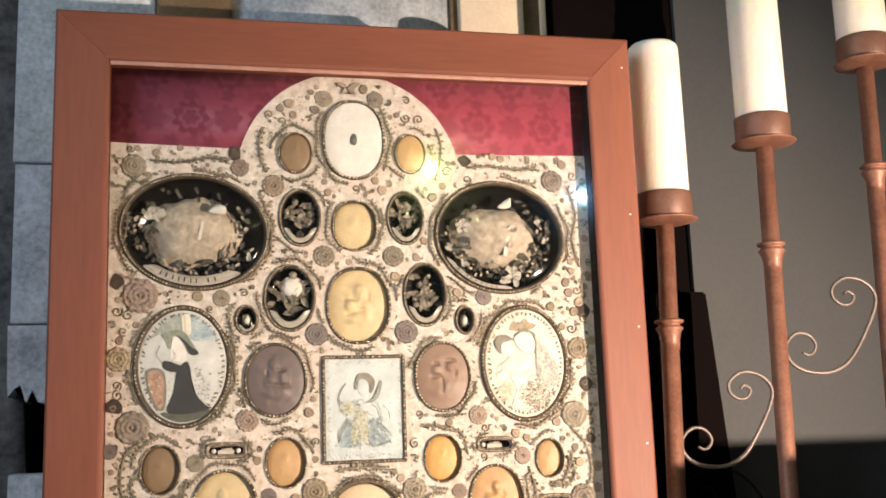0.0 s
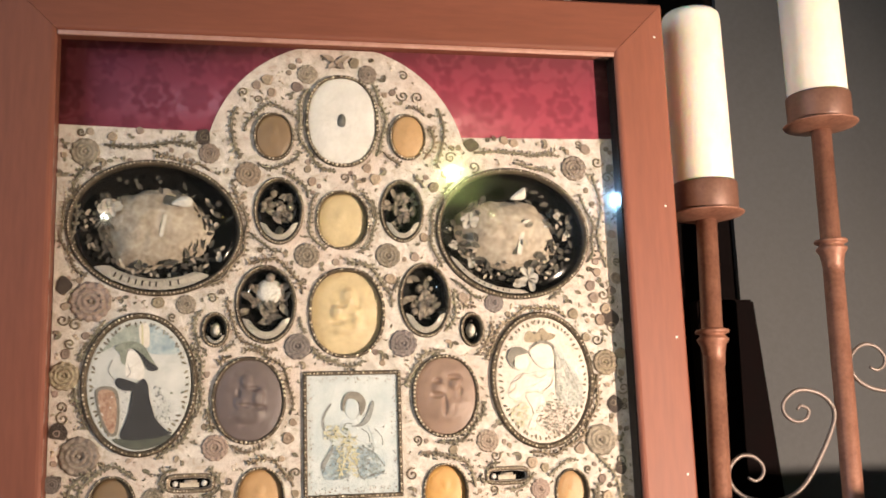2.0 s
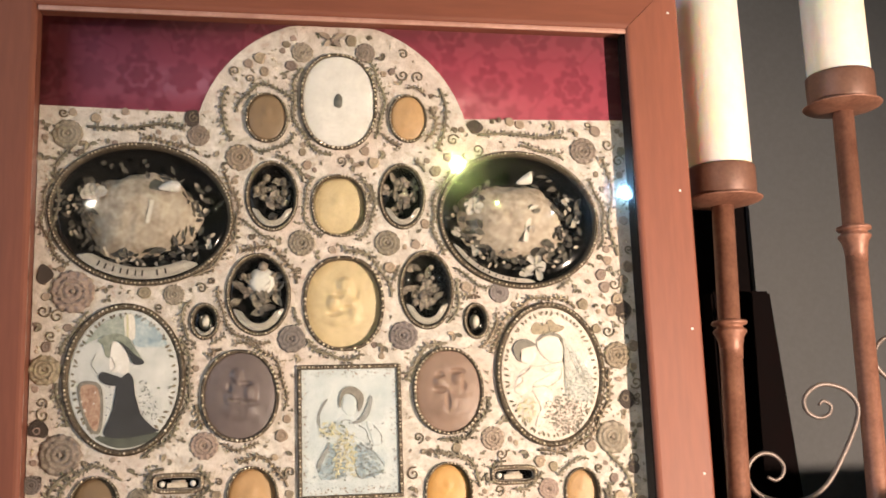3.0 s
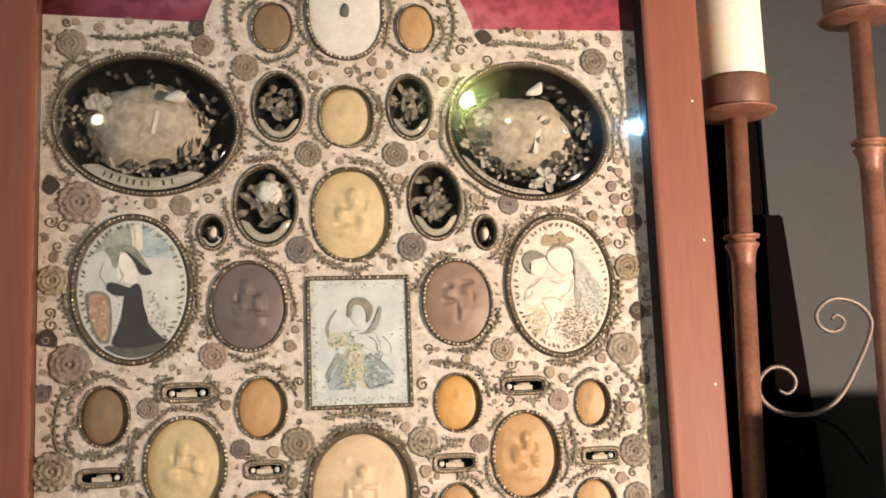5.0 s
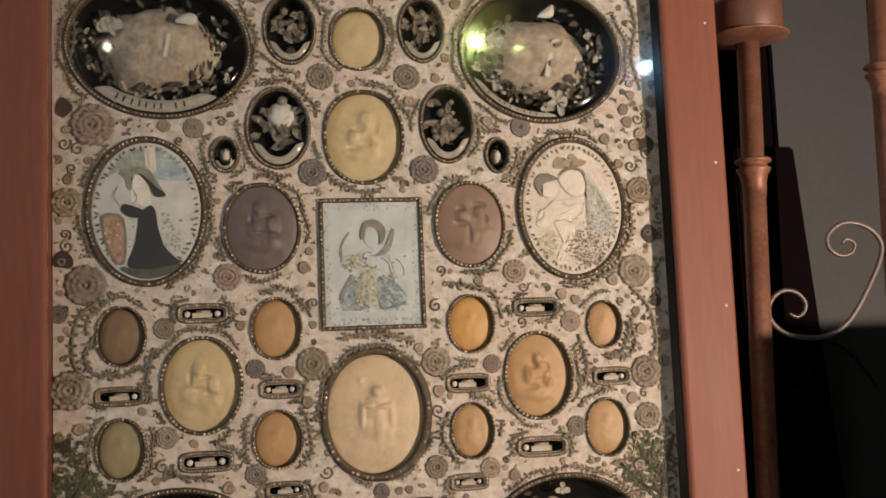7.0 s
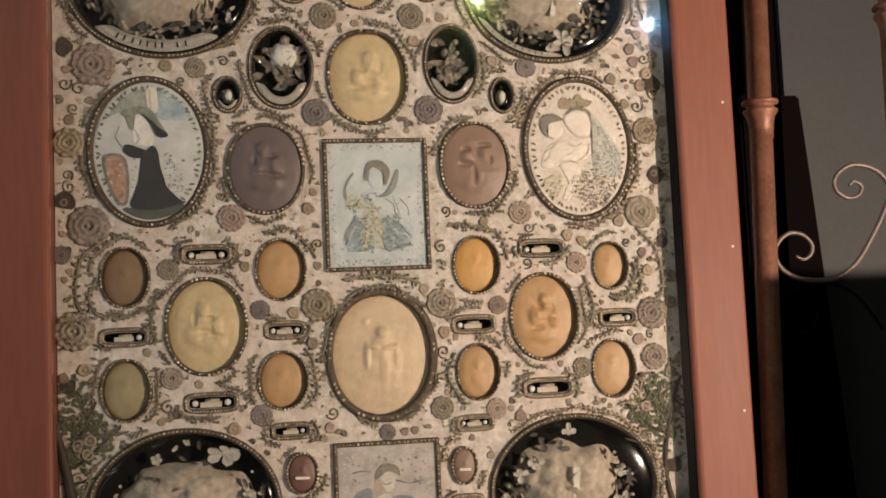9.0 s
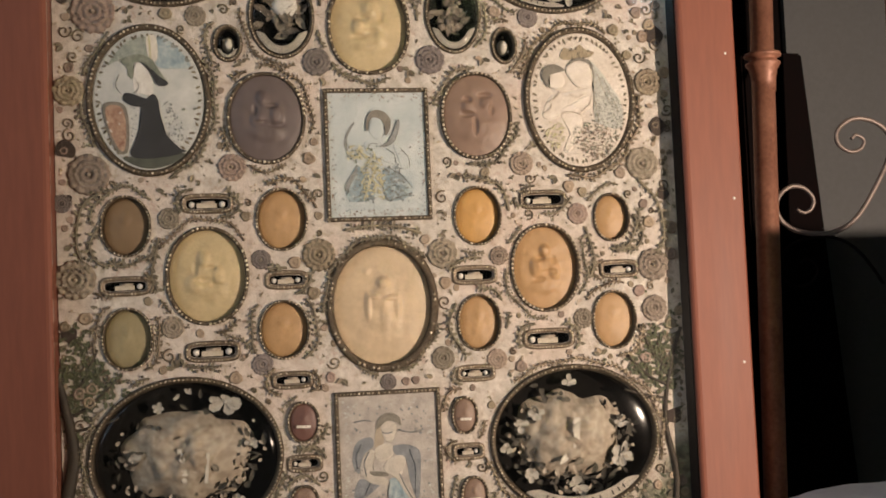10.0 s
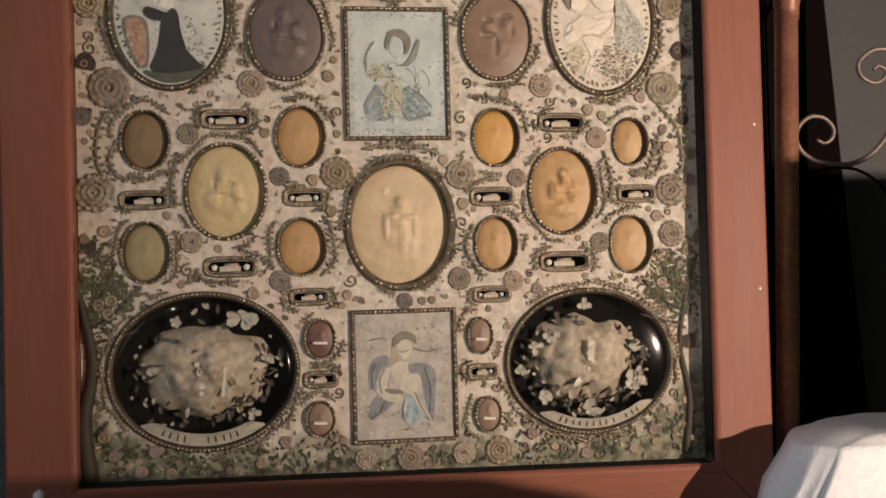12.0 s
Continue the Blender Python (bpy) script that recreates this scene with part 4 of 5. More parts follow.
def puff(name, parent, pts, mat, d, rise, label=""):
    """A softly modelled shape: its outline drawn in towards the middle as it rises."""
    line = [Vector((x, 0, z)) for x, z in blob(pts, 4)]
    mid = sum(line, Vector()) / len(line)
    bm = bmesh.new()
    loops = []
    for q, h in ((1.0, 0.0), (0.985, 0.25), (0.93, 0.52), (0.82, 0.78), (0.62, 0.95), (0.35, 1.0)):
        loops.append([mid + (p - mid) * q + Vector((0, -d - rise * h - rise * 0.18 * noise.noise(Vector((p.x * q * 160, p.z * q * 160, d * 900))), 0)) for p in line])
    made = rings(bm, loops)
    bm.faces.new(made[-1])
    bmesh.ops.triangulate(bm, faces=[f for f in bm.faces if len(f.verts) > 4])
    bmesh.ops.recalc_face_normals(bm, faces=bm.faces)
    return part(name, bm, mat, parent, label)


def drawn(parent, mat, d, lines, r=0.00035):
    """Thin drawn contours, each a fold of its own."""
    for pts in lines:
        part("fold_line", tube(bmesh.new(), smooth_line([Vector((x, -d, z)) for x, z in pts], 4), r, 4), mat, parent)


def speckle(parent, mat, count, region, size, d, seed, name="petal_specks"):
    """Small knots of colour inside a region(x, z)."""
    rnd, bm, k = random.Random(seed), bmesh.new(), 0
    while k < count:
        x, z = rnd.uniform(-0.06, 0.06), rnd.uniform(-0.08, 0.08)
        if region(x, z):
            leaf(bm, (x, 0, z), rnd.uniform(0, 6.28), size * rnd.uniform(0.7, 1.5), size, d, 0.3)
        k += 1
    return part(name, bm, mat, parent)


def oval_picture(x, z, a, b, ground, label):
    p = part("oval_picture", oval_skin([(0.0, -0.002), (0.0, 0.0008), (-0.003, 0.0012)], a, b, 64), ground, panel, label, at=(x, -0.001, z))
    part("rim", oval_skin([(0.0062, -0.001), (0.006, 0.003), (0.0035, 0.0046), (0.001, 0.0040), (-0.001, 0.0012)], a, b, 64, cap=False), BRAID, p, "dark gilt braid rim")
    part("bead_string", beads(a + 0.003, b + 0.003, 0.0015, 2.7, d=0.0044, keep=0.7, seed=int(x * 1000)), BEAD, p, "string of small gold beads")
    bm = bmesh.new()
    rnd = random.Random(int(z * 1000))
    for k in range(60):
        t = 2 * math.pi * k / 60
        leaf(bm, (0.94 * a * math.cos(t), 0, 0.95 * b * math.sin(t)), t + math.pi + rnd.uniform(-0.8, 0.8), 0.006 * rnd.uniform(0.7, 1.3), 0.0035, 0.0014)
    part("leaf_border", bm, LEAF, p, "tiny paper leaves round the edge")
    return p


nun = oval_picture(*PICTURES[0], SILK, "oval cut-paper picture of plain dark and pale shapes")
cutout("sky_patch", nun, [(0.009, 0.068), (0.025, 0.063), (0.0386, 0.048), (0.0445, 0.036), (0.0268, 0.034), (0.009, 0.038)], PALE_BLUE, 0.0013, 0.0005)
cutout("cloud_patch", nun, [(-0.042, 0.038), (-0.028, 0.0567), (-0.0146, 0.066), (-0.001, 0.068), (0.0, 0.048), (-0.0244, 0.046)], WASH, 0.0013, 0.0005)
cutout("light_beam", nun, [(-0.001, 0.068), (0.009, 0.068), (0.010, 0.044), (0.001, 0.046)], SCROLL, 0.0019, 0.0004)
cutout("light_beam", nun, [(0.001, 0.068), (0.003, 0.068), (0.004, 0.045), (0.002, 0.045)], YELLOW, 0.0024, 0.0003)
cutout("pale_face", nun, [(-0.0136, 0.037), (-0.0067, 0.039), (0.001, 0.030), (0.005, 0.0175), (0.003, 0.005), (-0.0067, 0.007), (-0.0156, 0.011)], PETAL, 0.0015, 0.0007)
cutout("pale_shoulder", nun, [(-0.030, 0.030), (-0.016, 0.034), (-0.014, 0.012), (-0.020, 0.006), (-0.030, 0.004), (-0.036, 0.016)], SILK, 0.0014, 0.0005)
cutout("hood", nun, [(-0.028, 0.043), (-0.0106, 0.0494), (0.003, 0.045), (0.009, 0.036), (0.020, 0.0185), (0.017, 0.0155), (0.009, 0.0175), (0.003, 0.028), (-0.0067, 0.040), (-0.0146, 0.039), (-0.0156, 0.0237), (-0.0205, 0.026), (-0.0225, 0.036)], SAGE, 0.0022, 0.0006)
cutout("veil_fold", nun, [(-0.0067, 0.041), (0.003, 0.034), (0.011, 0.026), (0.0205, 0.0185), (0.017, 0.015), (0.009, 0.0165), (0.002, 0.030)], SOOT, 0.0028, 0.0006)
cutout("dark_robe", nun, [(0.003, 0.006), (0.009, 0.001), (0.011, -0.011), (0.013, -0.026), (0.019, -0.040), (0.031, -0.0525), (0.0366, -0.0567), (0.005, -0.063), (-0.0195, -0.060), (-0.0146, -0.042), (-0.0097, -0.026), (-0.0077, -0.007)], SOOT, 0.0020, 0.0007)
cutout("dark_sleeve", nun, [(-0.0264, 0.001), (-0.0225, 0.0078), (-0.0047, 0.002), (-0.0008, -0.001), (-0.0067, -0.007), (-0.0185, -0.006)], SOOT, 0.0026, 0.0006)
cutout("ground_patch", nun, [(-0.028, -0.061), (0.005, -0.062), (0.0366, -0.058), (0.023, -0.069), (0.001, -0.074), (-0.0165, -0.070)], MOSS, 0.0016, 0.0006)
cutout("shield", nun, [(-0.0477, -0.005), (-0.036, -0.0014), (-0.0244, -0.007), (-0.021, -0.030), (-0.0234, -0.0556), (-0.034, -0.0556), (-0.043, -0.036), (-0.047, -0.0196)], HAIR, 0.0018, 0.0006)
cutout("shield_field", nun, [(-0.0445, -0.008), (-0.036, -0.005), (-0.027, -0.010), (-0.024, -0.030), (-0.026, -0.0526), (-0.032, -0.0526), (-0.040, -0.036), (-0.044, -0.021)], CORAL, 0.0024, 0.0004)
drawn(nun, STEEL, 0.0024, [[(-0.014, 0.024), (-0.010, 0.014), (-0.014, 0.008)], [(-0.030, 0.028), (-0.034, 0.016), (-0.028, 0.006)]], 0.0004)
speckle(nun, BLUSH, 300, lambda x, z: (x + 0.034) ** 2 * 3 + (z + 0.024) ** 2 < 0.00028, 0.0026, 0.0029, 4)
speckle(nun, STEEL, 1300, lambda x, z: 0.016 < x < 0.020 + (-z) * 0.5 and -0.050 < z < 0.012 and x < 0.042, 0.0020, 0.0016, 5)
speckle(nun, SLATE, 420, lambda x, z: -0.019 < x < -0.012 - z * 0.02 and -0.055 < z < -0.006, 0.0019, 0.0016, 6)
speckle(nun, SAGE, 260, lambda x, z: (x - 0.046) ** 2 + (z + 0.014) ** 2 < 0.0001, 0.0034, 0.0016, 7)

mado = oval_picture(*PICTURES[1], BLUSH, "oval silk picture of pale rounded shapes and flowers")
cutout("mantle", mado, [(0.0138, 0.044), (0.025, 0.034), (0.0386, 0.014), (0.0477, -0.001), (0.051, -0.019), (0.0454, -0.034), (0.0206, -0.028), (0.016, -0.012), (0.017, 0.0185)], MANTLE, 0.0014, 0.0006)
puff("pale_drape", mado, [(-0.024, -0.016), (-0.006, -0.014), (0.002, -0.024), (-0.004, -0.042), (-0.014, -0.060), (-0.022, -0.058), (-0.014, -0.040)], FIGURE_SILK, 0.0013, 0.0010)
puff("pale_body", mado, [(-0.045, -0.019), (-0.0405, -0.0035), (-0.029, 0.0075), (-0.009, 0.0097), (0.002, 0.012), (0.016, 0.012), (0.0138, -0.008), (0.0, -0.0145), (-0.020, -0.0167), (-0.0337, -0.023)], FIGURE_SILK, 0.0014, 0.0014)
puff("pale_arm", mado, [(-0.024, -0.012), (-0.008, -0.004), (0.006, 0.004), (0.009, 0.001), (0.0, -0.009), (-0.016, -0.016)], FIGURE_SILK, 0.0024, 0.0010)
puff("round_head", mado, [(-0.038, 0.024), (-0.030, 0.032), (-0.020, 0.029), (-0.017, 0.020), (-0.024, 0.012), (-0.035, 0.014)], FIGURE_SILK, 0.0020, 0.0016)
cutout("hair_cap", mado, [(-0.044, 0.0295), (-0.039, 0.038), (-0.028, 0.0405), (-0.0167, 0.034), (-0.0224, 0.0317), (-0.0337, 0.0284), (-0.037, 0.0207), (-0.0348, 0.013), (-0.0416, 0.0207)], HAIR, 0.0034, 0.0004)
puff("oval_head", mado, [(-0.0156, 0.036), (-0.002, 0.045), (0.0138, 0.0405), (0.015, 0.0185), (0.0025, 0.013), (-0.009, 0.0207)], FIGURE_SILK, 0.0022, 0.0014)
cutout("hair_line", mado, [(-0.014, 0.038), (-0.002, 0.0475), (0.0138, 0.044), (0.016, 0.032), (0.012, 0.041), (-0.002, 0.0445)], HAIR, 0.0040, 0.0005)
cutout("garland", mado, [(-0.021, 0.0515), (-0.0156, 0.060), (-0.006, 0.057), (0.0025, 0.0636), (0.010, 0.057), (0.0194, 0.055), (0.0138, 0.049), (-0.002, 0.047), (-0.018, 0.046)], OLIVE, 0.0014, 0.0008)
drawn(mado, CORAL_PALE, 0.0034, [[(-0.040, -0.004), (-0.030, 0.002), (-0.022, 0.010)], [(-0.012, 0.006), (-0.004, 0.002), (0.004, 0.006)], [(-0.044, -0.016), (-0.036, -0.010), (-0.034, -0.004)], [(0.0, -0.014), (0.010, -0.006), (0.014, 0.006)], [(-0.024, -0.016), (-0.012, -0.014), (0.0, -0.018)], [(0.016, 0.040), (0.018, 0.020), (0.017, 0.0), (0.021, -0.026)]])
drawn(mado, CORAL_PALE, 0.0020, [[(0.022, 0.030), (0.028, 0.012), (0.040, -0.010)], [(0.030, 0.022), (0.038, 0.004), (0.046, -0.016)], [(-0.004, -0.030), (-0.010, -0.048), (-0.018, -0.060)]])
speckle(mado, YELLOW, 2600, lambda x, z: (x + 0.031) ** 2 + ((z + 0.041) * 0.75) ** 2 < 0.00013, 0.0026, 0.0022, 8)
speckle(mado, ROSE, 2400, lambda x, z: ((x - 0.016) * 0.85) ** 2 + (z + 0.049) ** 2 < 0.00040, 0.0021, 0.0020, 9)
speckle(mado, SAGE, 1500, lambda x, z: ((x - 0.018) * 0.7) ** 2 + (z + 0.046) ** 2 < 0.00046, 0.0020, 0.0022, 13)
speckle(mado, ASHEN, 2400, lambda x, z: z < 0.046 - (x - 0.012) * 1.35 and 0.017 < x < 0.050 and z > -0.034, 0.0020, 0.0022, 10)
speckle(mado, LEAF, 900, lambda x, z: (x * 0.8) ** 2 + ((z - 0.053) * 1.6) ** 2 < 0.00016, 0.0026, 0.0024, 12)
speckle(mado, HAIR, 400, lambda x, z: abs(z + 0.016 + x * 0.35) < 0.003 and -0.004 < x < 0.026, 0.0030, 0.0034, 14)


def square_picture(x, z, a, b, ground, label, seed):
    p = part("square_picture", boxed(-a + 0.004, a - 0.004, -0.0012, 0.0, -b + 0.004, b - 0.004), ground, panel, label, at=(x, -0.0002, z), smooth=False)
    for x0, x1, z0, z1 in ((-a, a, b - 0.005, b), (-a, a, -b, -b + 0.005), (-a, -a + 0.005, -b + 0.005, b - 0.005), (a - 0.005, a, -b + 0.005, b - 0.005)):
        part("edging", boxed(x0, x1, -0.0042, 0.0001, z0, z1, bevel=0.0012), BRAID, p, "dark gilt braid edging")
    bm, rnd = bmesh.new(), random.Random(seed)
    for k in range(110):
        s = (k + rnd.random()) / 110 * 4
        u = (s % 1) * 2 - 1
        px, pz = ((u * a, b - 0.0025), (a - 0.0025, u * b), (u * a, -b + 0.0025), (-a + 0.0025, u * b))[int(s)]
        ball(bm, (px, -0.0046, pz), 0.0013 * rnd.uniform(0.7, 1.1))
    part("bead_string", bm, BEAD, p, "string of small gold beads")
    return p


COOL = surface("pale_blue_silk", (0.60, 0.63, 0.62), (0.36, 0.42, 0.44), 1200, 40, 0.7, bump=0.12)
sq = square_picture(*SQUARES[0], COOL, "square silk picture with blue and yellow flower shapes", 31)
speckle(sq, ROSE, 900, lambda x, z: 0.062 < abs(z) < 0.068 and abs(x) < 0.052 or 0.047 < abs(x) < 0.052 and abs(z) < 0.066, 0.0022, 0.0010, 32)
speckle(sq, TEAL, 500, lambda x, z: 0.060 < abs(z) < 0.066 and abs(x) < 0.050 or 0.045 < abs(x) < 0.051 and abs(z) < 0.066, 0.0022, 0.0012, 33)
puff("pale_bust", sq, [(-0.014, 0.014), (0.0, 0.019), (0.010, 0.008), (0.020, -0.002), (0.016, -0.012), (0.0, -0.004), (-0.012, 0.002)], COOL, 0.0012, 0.0008)
puff("round_head", sq, [(-0.009, 0.026), (-0.006, 0.042), (0.002, 0.044), (0.010, 0.036), (0.008, 0.024), (0.0, 0.016)], COOL, 0.0016, 0.0010)
cutout("hair_band", sq, [(-0.0115, 0.038), (-0.008, 0.046), (0.0, 0.0495), (0.009, 0.047), (0.0155, 0.038), (0.014, 0.027), (0.009, 0.021), (0.0085, 0.031), (0.004, 0.039), (-0.004, 0.041), (-0.009, 0.035), (-0.0105, 0.026), (-0.0125, 0.030)], HAIR, 0.0026, 0.0007)
cutout("horn", sq, [(0.023, 0.038), (0.0256, 0.035), (0.023, 0.022), (0.017, 0.012), (0.008, 0.008), (0.001, 0.009), (0.010, 0.013), (0.017, 0.023)], STEEL, 0.0022, 0.0008)
cutout("thin_reed", sq, [(-0.026, 0.036), (-0.0245, 0.035), (-0.030, 0.026), (-0.034, 0.016), (-0.033, 0.004), (-0.037, 0.010), (-0.036, 0.020), (-0.031, 0.030)], STEEL, 0.0014, 0.0004)
cutout("skirt", sq, [(-0.024, -0.012), (-0.034, -0.030), (-0.037, -0.042), (-0.030, -0.052), (-0.006, -0.048), (-0.012, -0.026)], PALE_BLUE, 0.0012, 0.0006)
cutout("skirt", sq, [(0.008, -0.014), (0.028, -0.024), (0.038, -0.036), (0.034, -0.047), (0.010, -0.052), (0.004, -0.032)], PALE_BLUE, 0.0012, 0.0006)
cutout("skirt_fold", sq, [(-0.023, -0.014), (-0.026, -0.024), (-0.036, -0.040), (-0.037, -0.034), (-0.030, -0.022)], STEEL, 0.0020, 0.0005)
puff("sleeve", sq, [(0.018, 0.010), (0.028, 0.006), (0.036, -0.006), (0.034, -0.016), (0.026, -0.016), (0.022, -0.004)], COOL, 0.0014, 0.0007)
drawn(sq, STEEL, 0.0022, [[(-0.012, 0.004), (-0.008, 0.012), (0.0, 0.012)], [(0.010, 0.006), (0.018, 0.0), (0.020, -0.010)], [(0.026, 0.006), (0.034, -0.004), (0.035, -0.014)], [(-0.024, -0.012), (-0.030, -0.028), (-0.036, -0.044)], [(0.010, -0.014), (0.026, -0.024), (0.037, -0.038)], [(0.004, -0.032), (0.006, -0.044), (0.010, -0.052)], [(0.034, -0.046), (0.020, -0.048), (0.012, -0.053)]], 0.0005)
speckle(sq, STEEL, 700, lambda x, z: -0.052 < z < -0.014 and 0.006 < abs(x) < 0.014 + (-z) * 0.5, 0.0024, 0.0022, 43)
speckle(sq, TEAL, 2000, lambda x, z: -0.052 < z < -0.014 and 0.006 < abs(x) < 0.014 + (-z) * 0.5, 0.0024, 0.0020, 34)
speckle(sq, YELLOW, 3000, lambda x, z: -0.018 < x < 0.006 and -0.044 < z + abs(x + 0.006) * 0.6 < 0.004 or -0.034 < x < -0.010 and -0.006 < z < 0.010, 0.0026, 0.0022, 35)
speckle(sq, SAGE, 700, lambda x, z: -0.034 < x < 0.002 and -0.014 < z < 0.012, 0.0024, 0.0026, 40)
speckle(sq, STEEL, 900, lambda x, z: 0.018 < x < 0.036 and -0.016 < z < 0.010 and int((x + z) * 260) % 2 == 0, 0.0024, 0.0024, 36)
speckle(sq, STEEL, 300, lambda x, z: (x - 0.004) ** 2 + (z + 0.006) ** 2 < 0.00002, 0.0022, 0.0026, 37)

FADED = surface("faded_pale_print", (0.60, 0.55, 0.48), (0.42, 0.385, 0.335), 240, 90, 0.7)
sq = square_picture(*SQUARES[1], PRINT, "square greyed print of soft blue-grey drapery shapes", 38)
cutout("ground_tone", sq, [(-0.044, 0.056), (0.0, 0.060), (0.044, 0.056), (0.044, -0.054), (0.0, -0.058), (-0.044, -0.054)], PRINT, 0.0011, 0.0003)
cutout("dark_cloak", sq, [(-0.034, 0.0197), (-0.0197, 0.023), (-0.0176, 0.0135), (-0.028, 0.005), (-0.032, -0.007), (-0.034, -0.0155), (-0.040, -0.007), (-0.040, 0.007)], SLATE, 0.0014, 0.0004)
cutout("dark_cloak", sq, [(0.003, 0.011), (0.0155, 0.0135), (0.032, 0.007), (0.034, -0.011), (0.030, -0.0487), (0.0217, -0.028), (0.0176, -0.003), (0.007, 0.003)], SLATE, 0.0014, 0.0004)
cutout("skirt_fold", sq, [(-0.034, -0.022), (-0.022, -0.024), (-0.0114, -0.028), (-0.026, -0.040), (-0.038, -0.047), (-0.040, -0.036)], SLATE, 0.0014, 0.0004)
cutout("skirt_fold", sq, [(-0.001, -0.024), (0.0114, -0.026), (0.022, -0.044), (0.0114, -0.053), (-0.001, -0.049)], PALE_BLUE, 0.0014, 0.0004)
cutout("hair_fall", sq, [(-0.013, 0.034), (-0.006, 0.030), (-0.007, 0.014), (-0.016, 0.012)], CORAL_PALE, 0.0014, 0.0004)
puff("pale_arm", sq, [(-0.022, 0.009), (-0.0155, 0.007), (-0.024, -0.005), (-0.024, -0.0155), (-0.003, -0.024), (-0.005, -0.029), (-0.022, -0.026), (-0.032, -0.0135), (-0.030, -0.001)], FADED, 0.0018, 0.0004)
puff("pale_child", sq, [(-0.003, -0.003), (0.0114, 0.002), (0.0176, -0.005), (0.0114, -0.0197), (0.0217, -0.040), (0.028, -0.0507), (0.0176, -0.042), (0.007, -0.024), (-0.007, -0.0135)], FADED, 0.0018, 0.0005)
cutout("dark_belt", sq, [(-0.022, -0.0135), (-0.005, -0.0155), (-0.003, -0.0197), (-0.0176, -0.0186)], HAIR, 0.0024, 0.0003)
puff("pale_chest", sq, [(-0.016, 0.010), (-0.004, 0.016), (0.004, 0.012), (0.002, 0.0), (-0.012, -0.004)], FADED, 0.0016, 0.0004)
puff("oval_head", sq, [(-0.009, 0.034), (-0.001, 0.039), (0.008, 0.035), (0.005, 0.0197), (-0.003, 0.0176)], FADED, 0.0018, 0.0005)
cutout("hair_band", sq, [(-0.0135, 0.032), (-0.0114, 0.042), (-0.001, 0.0487), (0.0114, 0.0445), (0.0135, 0.034), (0.009, 0.038), (-0.001, 0.040), (-0.009, 0.034)], HAIR, 0.0022, 0.0004)
drawn(sq, SLATE, 0.0026, [[(-0.030, 0.016), (-0.036, 0.004), (-0.035, -0.010)], [(-0.022, 0.008), (-0.028, -0.004), (-0.026, -0.018)], [(0.010, -0.018), (0.016, -0.032), (0.026, -0.050)], [(0.022, 0.008), (0.028, -0.012), (0.027, -0.040)], [(-0.001, -0.026), (-0.003, -0.040), (-0.001, -0.050)], [(-0.022, -0.026), (-0.028, -0.038), (-0.038, -0.046)], [(-0.006, 0.028), (-0.002, 0.026), (0.004, 0.028)], [(0.010, 0.030), (0.024, 0.026), (0.036, 0.028)], [(-0.038, 0.040), (-0.026, 0.042), (-0.018, 0.040)]], 0.0006)
speckle(sq, SILK, 500, lambda x, z: abs(x) < 0.048 and abs(z) < 0.062 and (0.054 < abs(z) or abs(x) > 0.041), 0.003, 0.0010, 39, "pale_flecks")
speckle(sq, SLATE, 260, lambda x, z: abs(x) < 0.044 and abs(z) < 0.056 and (abs(x) > 0.03 or abs(z) > 0.04), 0.0025, 0.0016, 41, "grey_flecks")

# ---- paper flowers, vines and trees on the board ----
AREAS = [(x, z, a + 0.007, b + 0.007) for x, z, a, b, *_ in CAPSULES + SMALL + SLOTS + MEDALS + MEDALS_LOW + PICTURES]


def is_free(x, z, r):
    if not (X0 + r < x < X1 - r and Z0 + r < z < 1.99 - r):
        return False
    if z > SHOULDER - r and math.hypot(x - ARCH_X, z - ARCH_Z) > 0.155 - r:
        return False
    for ax, az, a, b in AREAS:
        if ((x - ax) / (a + r)) ** 2 + ((z - az) / (b + r)) ** 2 < 1:
            return False
    for ax, az, a, b in SQUARES:
        if abs(x - ax) < a + 0.003 + r and abs(z - az) < b + 0.003 + r:
            return False
    return True


ROSETTES = [(-0.311, 1.859, 0.0165, "o"), (-0.168, 1.860, 0.0125, "r"), (0.291, 1.850, 0.0165, "o"), (-0.122, 1.835, 0.0155, "y"), (-0.052, 1.735, 0.0150, "o"), (0.047, 1.735, 0.0150, "o"), (-0.064, 1.625, 0.0155, "m"), (0.063, 1.627, 0.0165, "m"),
            (-0.300, 1.680, 0.0230, "r"), (-0.193, 1.676, 0.0115, "o"), (-0.327, 1.595, 0.0165, "y"), (0.318, 1.600, 0.0160, "y"), (-0.308, 1.505, 0.0220, "o"), (-0.159, 1.510, 0.0150, "r"), (0.163, 1.508, 0.0135, "r"), (0.306, 1.505, 0.0190, "o"),
            (-0.049, 1.965, 0.0125, "o"), (0.026, 1.967, 0.0120, "o"), (0.178, 1.676, 0.0120, "m")]
